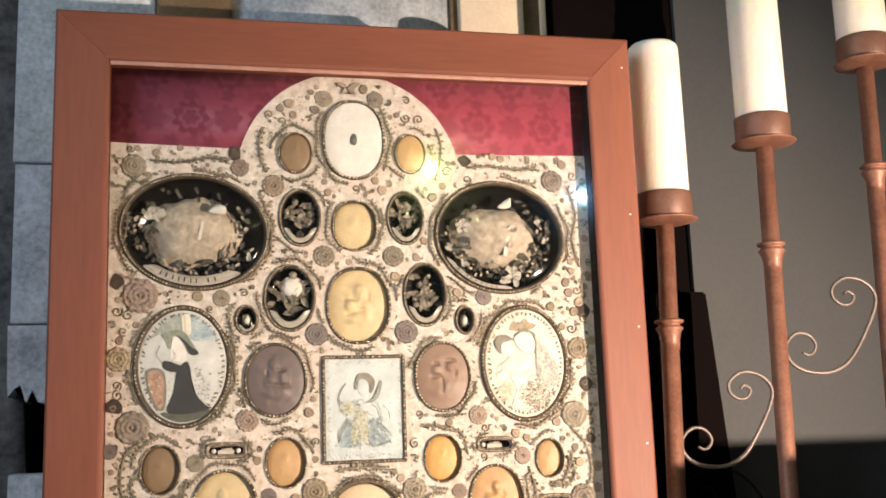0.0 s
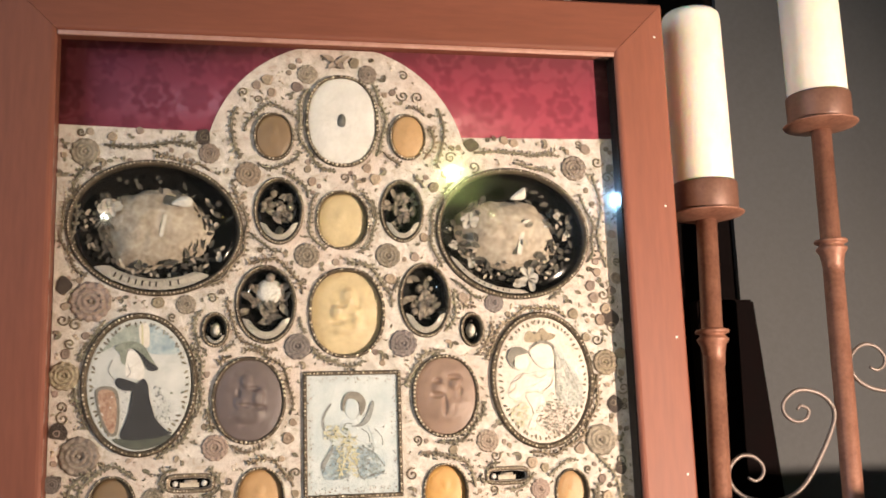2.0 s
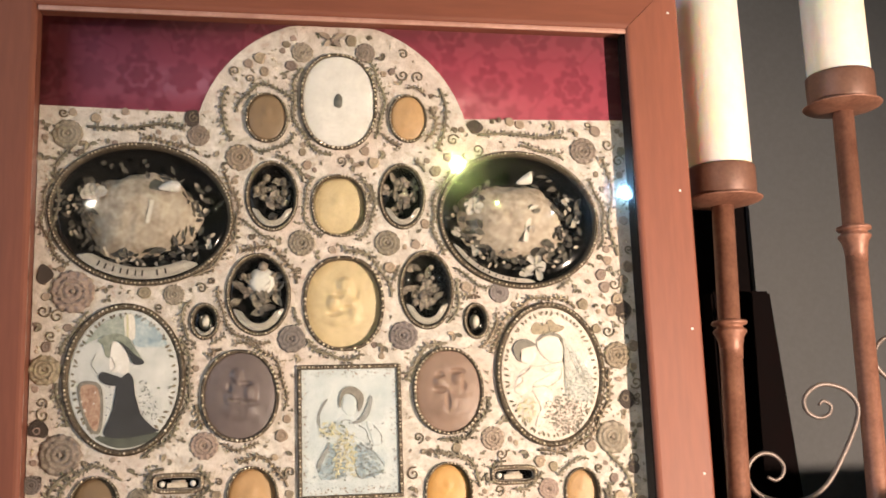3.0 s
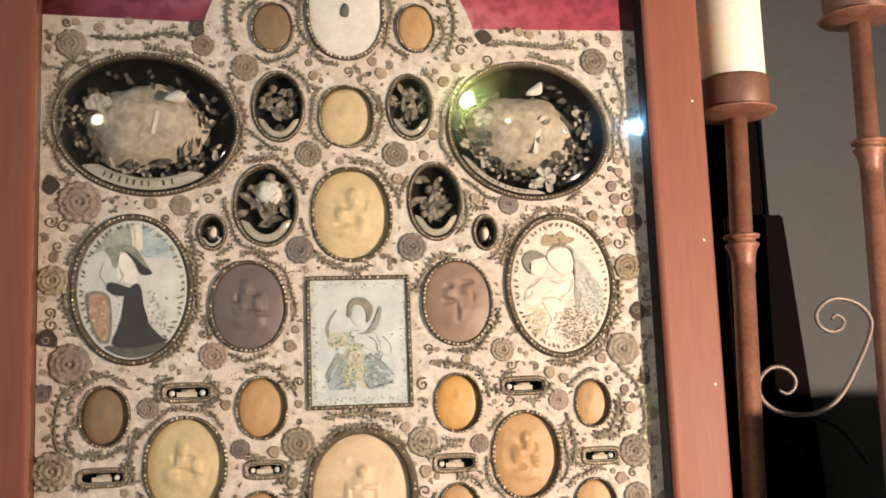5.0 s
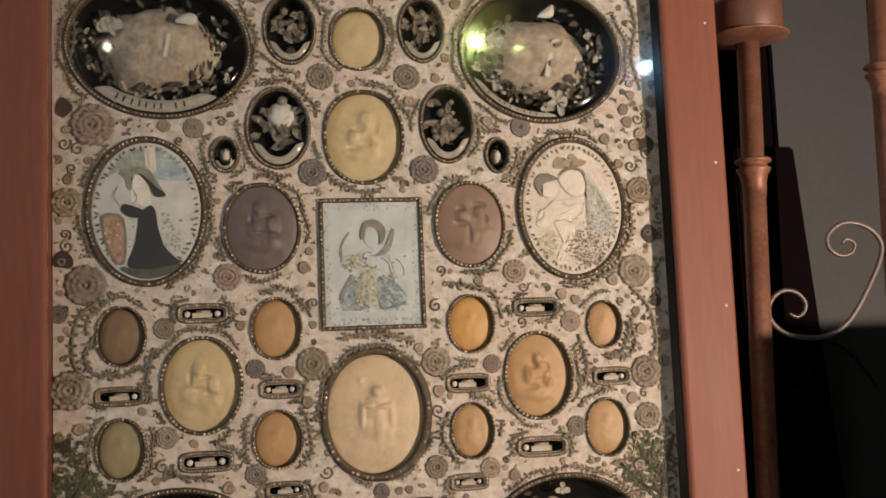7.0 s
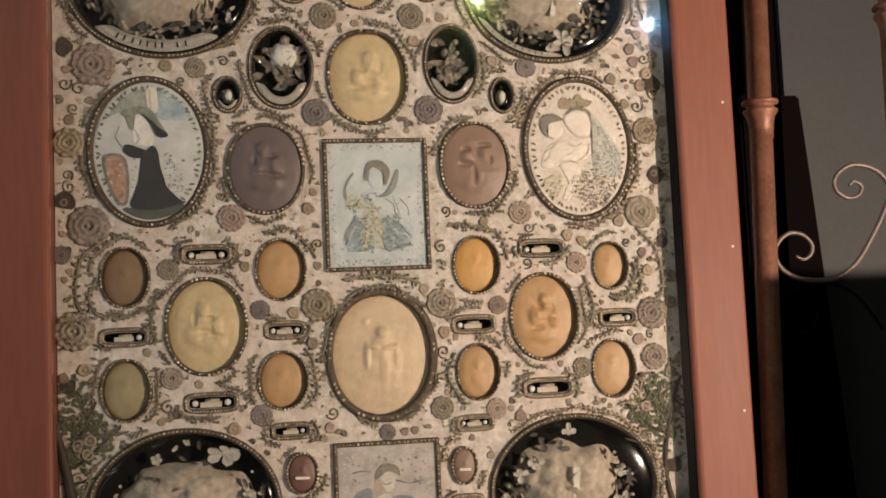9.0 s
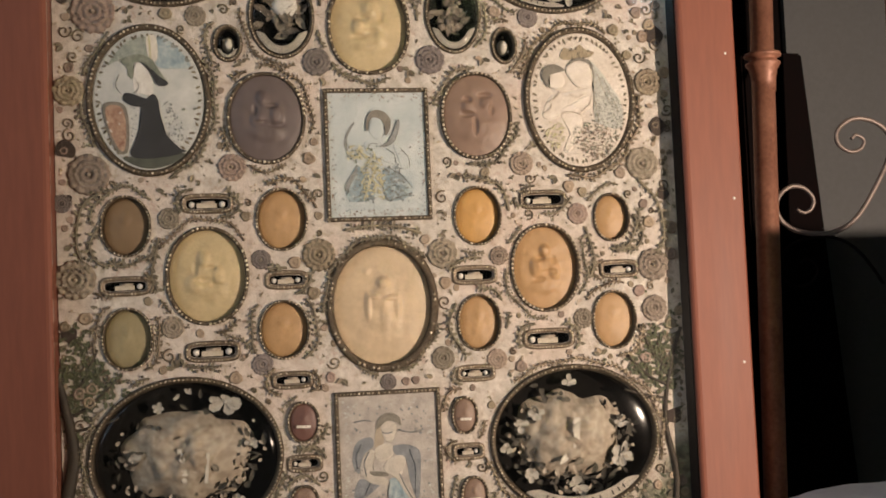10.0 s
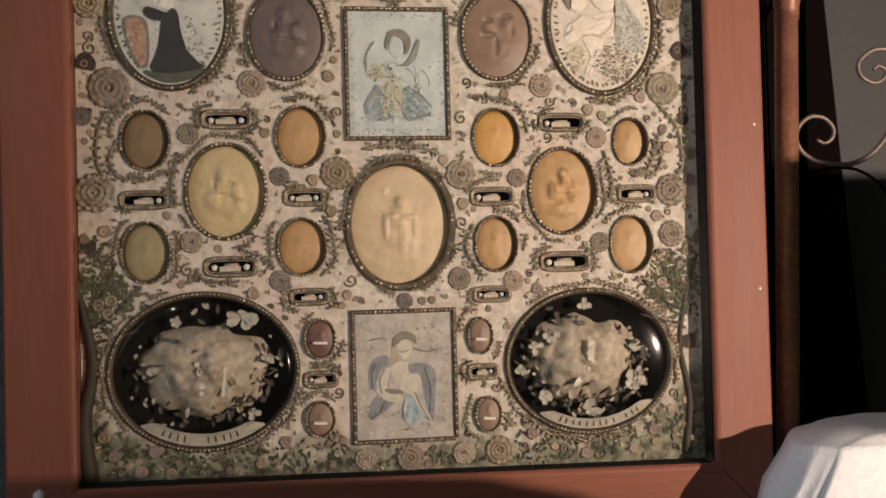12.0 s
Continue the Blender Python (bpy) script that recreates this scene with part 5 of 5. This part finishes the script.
ROSETTES_LOW = [(-0.324, 1.394, 0.0210, "o"), (-0.227, 1.456, 0.0115, "o"), (-0.226, 1.340, 0.0120, "o"), (-0.133, 1.296, 0.0115, "m"), (-0.131, 1.409, 0.0105, "m"), (-0.069, 1.412, 0.0180, "y"), (0.068, 1.409, 0.0170, "o"), (0.132, 1.404, 0.0105, "r"),
                (0.226, 1.449, 0.0120, "r"), (0.313, 1.388, 0.0185, "o"), (0.227, 1.330, 0.0115, "o"), (0.064, 1.293, 0.0130, "o"), (0.125, 1.289, 0.0115, "r"), (0.002, 1.270, 0.0090, "m"), (-0.336, 1.475, 0.0100, "m"), (0.004, 1.098, 0.0150, "r"),
                (-0.045, 1.099, 0.0120, "o"), (0.064, 1.100, 0.0130, "o"), (0.104, 1.101, 0.0160, "y"), (0.312, 1.338, 0.0150, "o")]
AGED = surface("grey_olive_rolled_paper", (0.37, 0.31, 0.25), (0.14, 0.11, 0.08), 500, 90, 0.6, 0.1, 0.4, random_tint=0.5)
TONES = {"o": AGED, "r": ROSE, "m": MAUVE, "y": OLIVE}
for i, (x, z, r, tone) in enumerate(ROSETTES + ROSETTES_LOW):
    part("paper_rosette", rosette(r, 10 + i % 5, i), TONES[tone], panel, {"o": "olive rolled-paper rosette", "r": "faded rose paper rosette", "m": "mauve paper rosette", "y": "gold-olive paper flower"}[tone], at=(x, -0.0005, z), turn=i * 0.7)
    AREAS.append((x, z, r + 0.001, r + 0.001))

rnd = random.Random(7)
# wreaths of tiny leaves that curl round the medallions
for i, (x, z, a, b, *_) in enumerate(CAPSULES + MEDALS + MEDALS_LOW + PICTURES + SMALL + SLOTS):
    bm, run, made_any = bmesh.new(), [], []
    off, n = rnd.uniform(0.0095, 0.0125), int((a + b) * 330) + 8
    skip = rnd.uniform(0, 6.28)
    for k in range(n + 1):
        t = skip + 2 * math.pi * k / n * 0.94
        wob = 0.0018 * math.sin(k * 1.3)
        px, pz = x + (a + off + wob) * math.cos(t), z + (b + off + wob) * math.sin(t)
        ok = is_free(px, pz, 0.0004) and math.sin(t * 2 + skip) + 0.5 * math.sin(t * 5 + i) > -0.5
        if ok:
            run.append((px, pz))
        if (not ok or k == n) and run:
            if len(run) > 2:
                vine(bm, run, rnd.uniform(0.0055, 0.0085), rnd)
                made_any += run
            run = []
    for px, pz in made_any:
        AREAS.append((px, pz, 0.0036, 0.0036))
    if len(bm.verts):
        part("leaf_wreath", bm, LEAF if i % 3 else GILT, panel, "curling wreath of tiny paper leaves")
    else:
        bm.free()

# side branches
for side, pts in ((-1, [(-0.327, 1.74), (-0.318, 1.78), (-0.322, 1.82), (-0.305, 1.845)]), (-1, [(-0.31, 1.40), (-0.322, 1.43), (-0.316, 1.47), (-0.295, 1.487)]), (1, [(0.30, 1.487), (0.322, 1.46), (0.328, 1.42), (0.318, 1.40)]),
                  (1, [(0.327, 1.72), (0.318, 1.76), (0.325, 1.80), (0.315, 1.84)]), (-1, [(-0.29, 1.868), (-0.25, 1.866), (-0.21, 1.873), (-0.185, 1.868)]), (1, [(0.16, 1.868), (0.20, 1.870), (0.24, 1.866), (0.265, 1.870)]),
                  (-1, [(-0.135, 1.92), (-0.142, 1.90), (-0.138, 1.87), (-0.13, 1.855)]), (1, [(0.115, 1.925), (0.122, 1.90), (0.118, 1.87), (0.11, 1.85)]), (1, [(0.292, 1.446), (0.302, 1.425), (0.292, 1.407), (0.270, 1.409)]), (-1, [(-0.300, 1.450), (-0.309, 1.428), (-0.298, 1.409), (-0.276, 1.411)]), (1, [(0.234, 1.434), (0.240, 1.411), (0.243, 1.396), (0.238, 1.376)]), (-1, [(-0.238, 1.436), (-0.243, 1.413), (-0.246, 1.398), (-0.240, 1.378)]), (1, [(-0.04, 1.438), (-0.01, 1.442), (0.02, 1.440), (0.045, 1.432)])):
    bm = bmesh.new()
    vine(bm, pts, 0.0085, rnd)
    part("leaf_spray", bm, LEAF, panel, "curling spray of tiny paper leaves")
    for (ax, az), (bx, bz) in zip(pts, pts[1:]):
        for s in (0, 0.5):
            AREAS.append((ax + (bx - ax) * s, az + (bz - az) * s, 0.007, 0.007))

# dark velvet scraps at the springing of the arch and along the edges
for i, (x, z, w) in enumerate(((-0.176, 1.880, 0.011), (0.157, 1.877, 0.010), (-0.331, 1.532, 0.010), (-0.332, 1.478, 0.008), (0.327, 1.655, 0.012), (0.328, 1.548, 0.010), (0.329, 1.470, 0.008), (0.330, 1.215, 0.010), (-0.331, 1.336, 0.009), (-0.330, 1.700, 0.010))):
    q = random.Random(700 + i)
    pts = [(w * q.uniform(0.7, 1.15) * math.cos(k * 0.9), w * q.uniform(0.7, 1.2) * math.sin(k * 0.9)) for k in range(7)]
    part("velvet_scrap", flat_shape(blob(pts, 3), 0.0014), VELVET, panel, "scrap of dark brown velvet", at=(x, -0.0003, z), smooth=False)
bow = bmesh.new()
for ang, ln in ((0.5, 0.020), (2.64, 0.020), (-0.7, 0.014), (3.84, 0.014)):
    leaf(bow, (0, 0, 0), ang, ln, 0.009, 0.001, 0.35)
ball(bow, (0, -0.003, 0), 0.003)
part("ribbon_bow", bow, ROSE, panel, "faded brown ribbon bow", at=(-0.013, -0.0005, 1.981))

# the painted trees at both edges
BARK = surface("dark_painted_bark", (0.06, 0.045, 0.03), (0.025, 0.02, 0.015), 300, 60, 0.7)
for sx in (-1, 1):
    bm = bmesh.new()
    x0 = -0.334 if sx < 0 else 0.322
    trunk = smooth_line([Vector((x0 - sx * 0.000, -0.001, 1.088)), Vector((x0 + sx * 0.006, -0.001, 1.15)), Vector((x0 - sx * 0.004, -0.001, 1.21)), Vector((x0 + sx * 0.004, -0.001, 1.265)), Vector((x0 + sx * 0.016, -0.001, 1.31))])
    n = len(trunk)
    tube(bm, trunk, [0.0095 - 0.0065 * k / n if sx < 0 else 0.0045 - 0.003 * k / n for k in range(n)], 6)
    for zz, dx, dz in ((1.25, -0.045, 0.035), (1.27, -0.03, 0.05), (1.27, 0.02, 0.045), (1.235, -0.05, 0.012)):
        tube(bm, smooth_line([Vector((x0, -0.001, zz)), Vector((x0 + sx * dx * 0.5, -0.001, zz + dz * 0.35)), Vector((x0 + sx * dx, -0.001, zz + dz))]), 0.0018, 5)
    part("tree_trunk", bm, BARK, panel, "dark paper tree trunk with bare boughs")
    bm = bmesh.new()
    r2 = random.Random(3 + sx)
    for k in range(420):
        x, z = x0 - sx * r2.gauss(0.016, 0.024), r2.gauss(1.288, 0.026)
        if is_free(x, z, 0.002):
            leaf(bm, (x, 0, z), r2.uniform(0, 6.28), r2.uniform(0.004, 0.009), 0.0045, 0.0005 + r2.uniform(0, 0.0015))
    part("tree_leaves", bm, surface("moss_paper", (0.12, 0.13, 0.07), (0.05, 0.055, 0.03), 400, 60, 0.7, random_tint=0.6), panel, "mossy green paper leaves")

# grass and tufts along the foot
bm = bmesh.new()
r2 = random.Random(21)
for k in range(560):
    x, z = r2.uniform(X0 + 0.006, X1 - 0.01), 1.086 + abs(r2.gauss(0, 0.022))
    if abs(x) > 0.24:
        z += r2.uniform(0, 0.03)
    if is_free(x, z, 0.001):
        leaf(bm, (x, 0, z), r2.uniform(0.5, 2.6), r2.uniform(0.004, 0.011), 0.004, 0.0005)
tagged(part("meadow_tufts", bm, surface("dark_green_paper", (0.075, 0.085, 0.045), (0.03, 0.033, 0.02), 400, 60, 0.7, random_tint=0.7), panel, "dark green paper grass"), kind="stuff")

# small fillings between everything: coils, buds, leaves, little rolled flowers
fill = {m: bmesh.new() for m in ("leaf", "rose", "olive", "gilt", "coil")}
r2 = random.Random(99)
taken = {}


def crowded(x, z, r):
    gx, gz = int(x * 100), int(z * 100)
    for i in (-1, 0, 1):
        for j in (-1, 0, 1):
            for px, pz, pr in taken.get((gx + i, gz + j), ()):
                if math.hypot(px - x, pz - z) < (pr + r) * 0.86:
                    return True
    return False


for k in range(9800):
    x, z = r2.uniform(X0, X1), r2.uniform(Z0, 1.99)
    r = (0.0078, 0.0064, 0.0052, 0.0042, 0.0034, 0.0028)[min(5, k // 1450)]
    if crowded(x, z, r) or not is_free(x, z, r * 0.8):
        continue
    taken.setdefault((int(x * 100), int(z * 100)), []).append((x, z, r))
    kind = r2.random()
    if kind < 0.40 and r > 0.0033:
        one = fill["rose" if r2.random() < 0.5 else "olive"]
        n, loops, lobes, ph = 22, [], r2.choice((2, 3)), r2.uniform(0, 6)
        for s, h in ((1.0, 0.0), (0.9, 0.3), (0.62, 0.40), (0.45, 0.12), (0.25, 0.32)):
            loops.append([Vector((x + r * 0.9 * s * (1 + 0.07 * math.cos(lobes * 6.2832 * q / n + ph) + 0.05 * math.cos(11 * q + ph)) * math.cos(6.2832 * q / n), -h * r, z + r * 0.9 * s * (1 + 0.07 * math.cos(lobes * 6.2832 * q / n + ph) + 0.05 * math.cos(11 * q + ph)) * math.sin(6.2832 * q / n))) for q in range(n)])
        made = rings(one, loops)
        one.faces.new(made[-1])
    elif kind < 0.54 and r > 0.0030:
        ang, turn = r2.uniform(0, 6.28), r2.choice((1, -1))
        tube(fill["coil"], [Vector((x + r * (0.15 + 0.85 * q / 16) * math.cos(ang + turn * q * 0.52), -0.0012, z + r * (0.15 + 0.85 * q / 16) * math.sin(ang + turn * q * 0.52))) for q in range(17)], 0.0010, 5)
    elif kind < 0.90:
        ang = r2.uniform(0, 6.28)
        for q in range(r2.choice((1, 2, 3))):
            leaf(fill["leaf" if r2.random() < 0.8 else "olive"], (x, 0, z), ang + q * r2.uniform(0.9, 1.7), r * 1.25, r * 0.85, 0.0006, 0.35)
    else:
        for q in range(4):
            ball(fill["gilt"], (x + r2.uniform(-r, r) * 0.7, -0.001, z + r2.uniform(-r, r) * 0.7), min(r * 0.28, 0.0013))
for key, mat_, label in (("leaf", LEAF, "tiny olive paper leaves"), ("rose", ROSE, "tiny rolled rose flowers"), ("olive", OLIVE, "tiny rolled olive flowers"), ("coil", GILT, "tiny coils of gilt thread"), ("gilt", BEAD, "tiny gilt beads and leaves")):
    bmesh.ops.recalc_face_normals(fill[key], faces=fill[key].faces)
    tagged(part("filling_" + {"leaf": "leaves", "rose": "rosebuds", "olive": "buds", "coil": "coils", "gilt": "beads"}[key], fill[key], mat_, panel, label), kind="stuff")

# ---- the candle stand ----
COPPER = surface("coppery_brown_iron", (0.33, 0.160, 0.105), (0.185, 0.080, 0.052), 180, 30, 0.5, 0.25, 0.2)
WAXC = surface("ivory_candle_wax", (0.88, 0.82, 0.73), (0.83, 0.76, 0.66), 90, 12, 0.45, bump=0.05, sss=0.9)
BRONZE = surface("dark_bronze_paint", (0.20, 0.100, 0.068), (0.125, 0.060, 0.041), 180, 30, 0.5, 0.2, 0.2)
BARE = surface("bare_wrought_iron", (0.21, 0.17, 0.15), (0.125, 0.10, 0.085), 180, 30, 0.45, 0.3, 0.2)
STAND_Y = 0.047
stand = thing("candle_stand", "coppery brown iron floor stand with three stepped candle cups and scrolls", "candle stand")
STEMS = [(0.492, 1.803, 1.637, 0.0297), (0.677, 1.935, 1.760, 0.016), (0.881, 2.081, 1.894, 0.020)]  # x, top, collar, lean
for x, top, knob, lean in STEMS:
    foot = x - lean * top
    line = [Vector((foot + lean * z, STAND_Y, z)) for z in (0.02, 0.6, 1.2, top)]
    post = part("stem", tube(bmesh.new(), line, 0.0140, 16), COPPER, stand)
    part("collar", lathe(bmesh.new(), [(0.0138, -0.040), (0.0148, -0.024), (0.0170, -0.013), (0.0208, -0.007), (0.0212, -0.0045), (0.0180, -0.0025), (0.0165, 0.0), (0.0165, 0.0015), (0.0218, 0.003), (0.0226, 0.005), (0.0215, 0.0075), (0.0160, 0.0090), (0.0138, 0.0095)], 24), COPPER, stand, at=(foot + lean * knob, STAND_Y, knob))
    part("drip_pan", lathe(bmesh.new(), [(0.012, -0.011), (0.030, -0.009), (0.0495, -0.004), (0.0515, -0.002), (0.0490, -0.001), (0.012, -0.004)], 40), COPPER, stand, "shallow drip pan", at=(x, STAND_Y, top + 0.001))
    part("cup", lathe(bmesh.new(), [(0.038, -0.003), (0.0430, 0.0), (0.0442, 0.003), (0.0448, 0.036), (0.0440, 0.039), (0.0425, 0.039), (0.0425, 0.006)], 40), BRONZE, stand, "round metal cup", at=(x, STAND_Y, top + 0.002))
part("base_bar", boxed(0.40, 0.90, STAND_Y - 0.02, STAND_Y + 0.02, 0.0, 0.025, bevel=0.004), COPPER, stand)
part("base_bar", boxed(0.62, 0.66, STAND_Y - 0.25, STAND_Y + 0.25, 0.0, 0.022, bevel=0.004), COPPER, stand)
CURL = [(27, -2), (37, -7), (47, 0), (49, 15), (37, 30), (19, 32), (4, 18), (0, -2), (9, -22), (32, -36), (72, -38), (107, -15), (142, 45), (159, 90), (152, 115), (132, 130), (107, 132), (87, 115), (87, 95), (102, 83), (117, 87), (122, 100), (112, 108), (105, 102)]
for (x, top, knob, lean), at_z, reach in ((STEMS[0], 1.452, 1.0), (STEMS[1], 1.593, 1.07)):
    ax = x - lean * (top - at_z) + 0.0125
    line = smooth_line([Vector((ax + px * 0.00100 * reach, STAND_Y, at_z + pz * 0.00083 * reach)) for px, pz in CURL], 5)
    part("scroll", tube(bmesh.new(), line, [0.0020 + 0.0012 * math.sin(math.pi * k / len(line)) for k in range(len(line))], 8), BARE, stand, "pale wrought S-shaped scroll")
    if reach == 1.0:
        # same iron as above, coloured near black to stand in for its shade
        mirrored = [Vector((p.x, STAND_Y, 2 * (at_z - 0.0345) - p.z)) for p in line[:60]]
        part("scroll", tube(bmesh.new(), mirrored, 0.0020, 8), NEAR_BLACK, stand, "wrought scroll curling downwards, its shade put into the colour")
for (x, top, knob, lean), tall, r in zip(STEMS, (0.279, 0.30, 0.30), (0.0410, 0.0415, 0.0415)):
    prof = [(r * 0.97, 0), (r, 0.004), (r * 1.0, tall * 0.5), (r * 0.985, tall - 0.012), (r * 0.95, tall - 0.004), (r * 0.86, tall), (r * 0.70, tall - 0.001), (r * 0.3, tall - 0.004)]
    solo("pillar_candle", lathe(bmesh.new(), prof, 48), WAXC, "thick ivory pillar candle, unlit, in a metal cup", "candle", "candles on the stand", at=(x, STAND_Y, top + 0.0085), smooth=True)

# ---- the cloth-covered pedestal ----
CLOTH = surface("white_damask_cloth", (0.90, 0.91, 0.95), (0.76, 0.77, 0.82), 420, 110, 0.7, bump=0.7)
TOP_Z = 1.110
TOP = [(0.47, -0.150), (0.424, -0.138), (0.402, -0.108), (0.414, -0.070), (0.455, 0.0), (0.535, 0.028), (0.70, 0.040), (0.95, 0.040), (1.03, 0.0), (1.04, -0.120), (0.98, -0.150), (0.72, -0.150)]


def outline(grow, wave, seed):
    pts = []
    n = len(TOP)
    cx_, cy_ = 0.71, -0.05
    line = [Vector(p) for p in blob(TOP, 8)]
    for i in range(n):
        for k in range(8):
            p = line[i * 8 + k]
            out = (p - Vector((cx_, cy_))).normalized()
            w = wave * math.sin(i * 8 + k * 1.9 + seed) + wave * 0.5 * math.sin((i * 8 + k) * 0.77)
            pts.append(p + out * (grow + w))
    return pts


bm = bmesh.new()
loops = []
for grow, lift in ((-0.066, 0.0110), (-0.052, 0.0105), (-0.040, 0.0090), (-0.028, 0.0060), (-0.019, 0.0030), (-0.012, 0.001)):
    loops.append([Vector((p.x, p.y, TOP_Z + lift + 0.0025 * noise.noise(Vector((p.x * 20, p.y * 20, 3))))) for p in outline(grow, 0, 0)])
for grow, wave, z in ((-0.003, 0.0, TOP_Z - 0.0005), (0.001, 0.0, TOP_Z - 0.004), (0.010, 0.001, TOP_Z - 0.02), (0.030, 0.002, TOP_Z - 0.05), (0.046, 0.005, TOP_Z - 0.12), (0.052, 0.009, TOP_Z - 0.3), (0.055, 0.012, TOP_Z - 0.6)):
    loops.append([Vector((p.x, min(p.y, 0.10), z)) for p in outline(grow, wave, 1.0)])
made = rings(bm, loops)
bm.faces.new(made[0])
bmesh.ops.recalc_face_normals(bm, faces=bm.faces)
bmesh.ops.solidify(bm, geom=bm.faces[:], thickness=0.0015)
solo("tablecloth", bm, CLOTH, "white damask cloth draped over a pedestal", "tablecloth", smooth=True)
ped = thing("pedestal", "dark wooden pedestal under a white cloth", "table")
part("top_board", boxed(0.47, 1.02, -0.13, 0.02, TOP_Z - 0.03, TOP_Z - 0.003, bevel=0.003), DARK, ped)
for x in (0.50, 0.96):
    for y in (-0.10, -0.02):
        part("leg", boxed(x, x + 0.03, y - 0.015, y + 0.015, 0, TOP_Z - 0.03), DARK, ped)

# ---- what stands round the camera ----
spot = thing("spotlight", "black floor-stand spotlight aimed at the frame", "spotlight", at=(0, 0, 0))
part("pole", tube(bmesh.new(), [Vector((SPOT_AT[0] + 0.08, SPOT_AT[1] - 0.14, 0)), Vector((SPOT_AT[0] + 0.08, SPOT_AT[1] - 0.14, 1.14))], 0.012, 12), DARK, spot)
part("foot", lathe(bmesh.new(), [(0.15, 0), (0.15, 0.012), (0.02, 0.02)], 32), DARK, spot, at=(SPOT_AT[0] + 0.08, SPOT_AT[1] - 0.14, 0))
aim = (Vector(SPOT_AIM) - Vector(SPOT_AT)).normalized()
hood = bmesh.new()
tube(hood, [Vector(SPOT_AT) - aim * 0.16, Vector(SPOT_AT) - aim * 0.15, Vector(SPOT_AT) - aim * 0.03], [0.03, 0.06, 0.06], 24)
part("lamp_head", hood, DARK, spot)

for x, z, _, _ in PENDANTS:
    pen = thing("pendant_lamp", "small hanging lamp with a metal shade", "lamp", "lamps behind the camera", at=(x, PENDANT_Y, z))
    part("cord", tube(bmesh.new(), [Vector((0, 0, 4.0 - z)), Vector((0, 0, 0.14))], 0.003, 6), DARK, pen)
    part("shade", lathe(bmesh.new(), [(0.02, 0.14), (0.035, 0.13), (0.12, 0.07), (0.125, 0.065), (0.115, 0.07), (0.03, 0.125)], 32), COPPER, pen)

# the lectern is an unseen light blocker, added to shade stems, wall and rail
blocker = thing("lectern", "unseen dark boards added to block part of the spotlight", "lectern", at=(1.177, -1.0, 0))
blocker_face = bmesh.new()
rings(blocker_face, [[Vector((x, y, z)) for x, z in ((-0.130, 1.140), (-0.020, 1.140), (-0.020, 0.90), (0.50, 0.90), (0.50, 1.296), (0.15, 1.297), (0.0, 1.312), (-0.12, 1.310), (-0.130, 1.304))] for y in (-0.010, 0.010)], True, True)
bmesh.ops.recalc_face_normals(blocker_face, faces=blocker_face.faces)
part("desk_board", blocker_face, DARK, blocker, smooth=False)
# lower board, added to shade the left part of the bottom rail
low_face = bmesh.new()
rings(low_face, [[Vector((x, y, z)) for x, z in ((-0.62, 0.90), (-0.19, 0.90), (-0.19, 1.092), (-0.272, 1.124), (-0.330, 1.138), (-0.531, 1.149), (-0.62, 1.150))] for y in (-0.006, 0.006)], True, True)
bmesh.ops.recalc_face_normals(low_face, faces=low_face.faces)
part("side_leaf", low_face, DARK, blocker, smooth=False)
part("cross_bar", boxed(-0.62, 0.50, 0.0105, 0.03, 0.89, 0.93, bevel=0.003), DARK, blocker)
part("pole", boxed(-0.02, 0.06, -0.02, 0.02, 0.03, 0.899, bevel=0.004), DARK, blocker)
part("foot", boxed(-0.20, 0.24, -0.16, 0.16, 0.0, 0.03, bevel=0.006), DARK, blocker)

# bars of an unseen window, added round the cool fill
win = tagged(new("fill_window"), "unseen tall window with small panes, added for the cool fill", "window", kind="structure")
for y in (-2.6, -2.17, -1.73, -1.3):
    part("window_bar", boxed(-2.97, -2.93, y - 0.02, y + 0.02, 1.6, 3.4), DARK, win)
for z in (1.6, 2.2, 2.8, 3.4):
    part("window_bar", boxed(-2.965, -2.935, -2.6, -1.3, z - 0.02, z + 0.02), DARK, win)
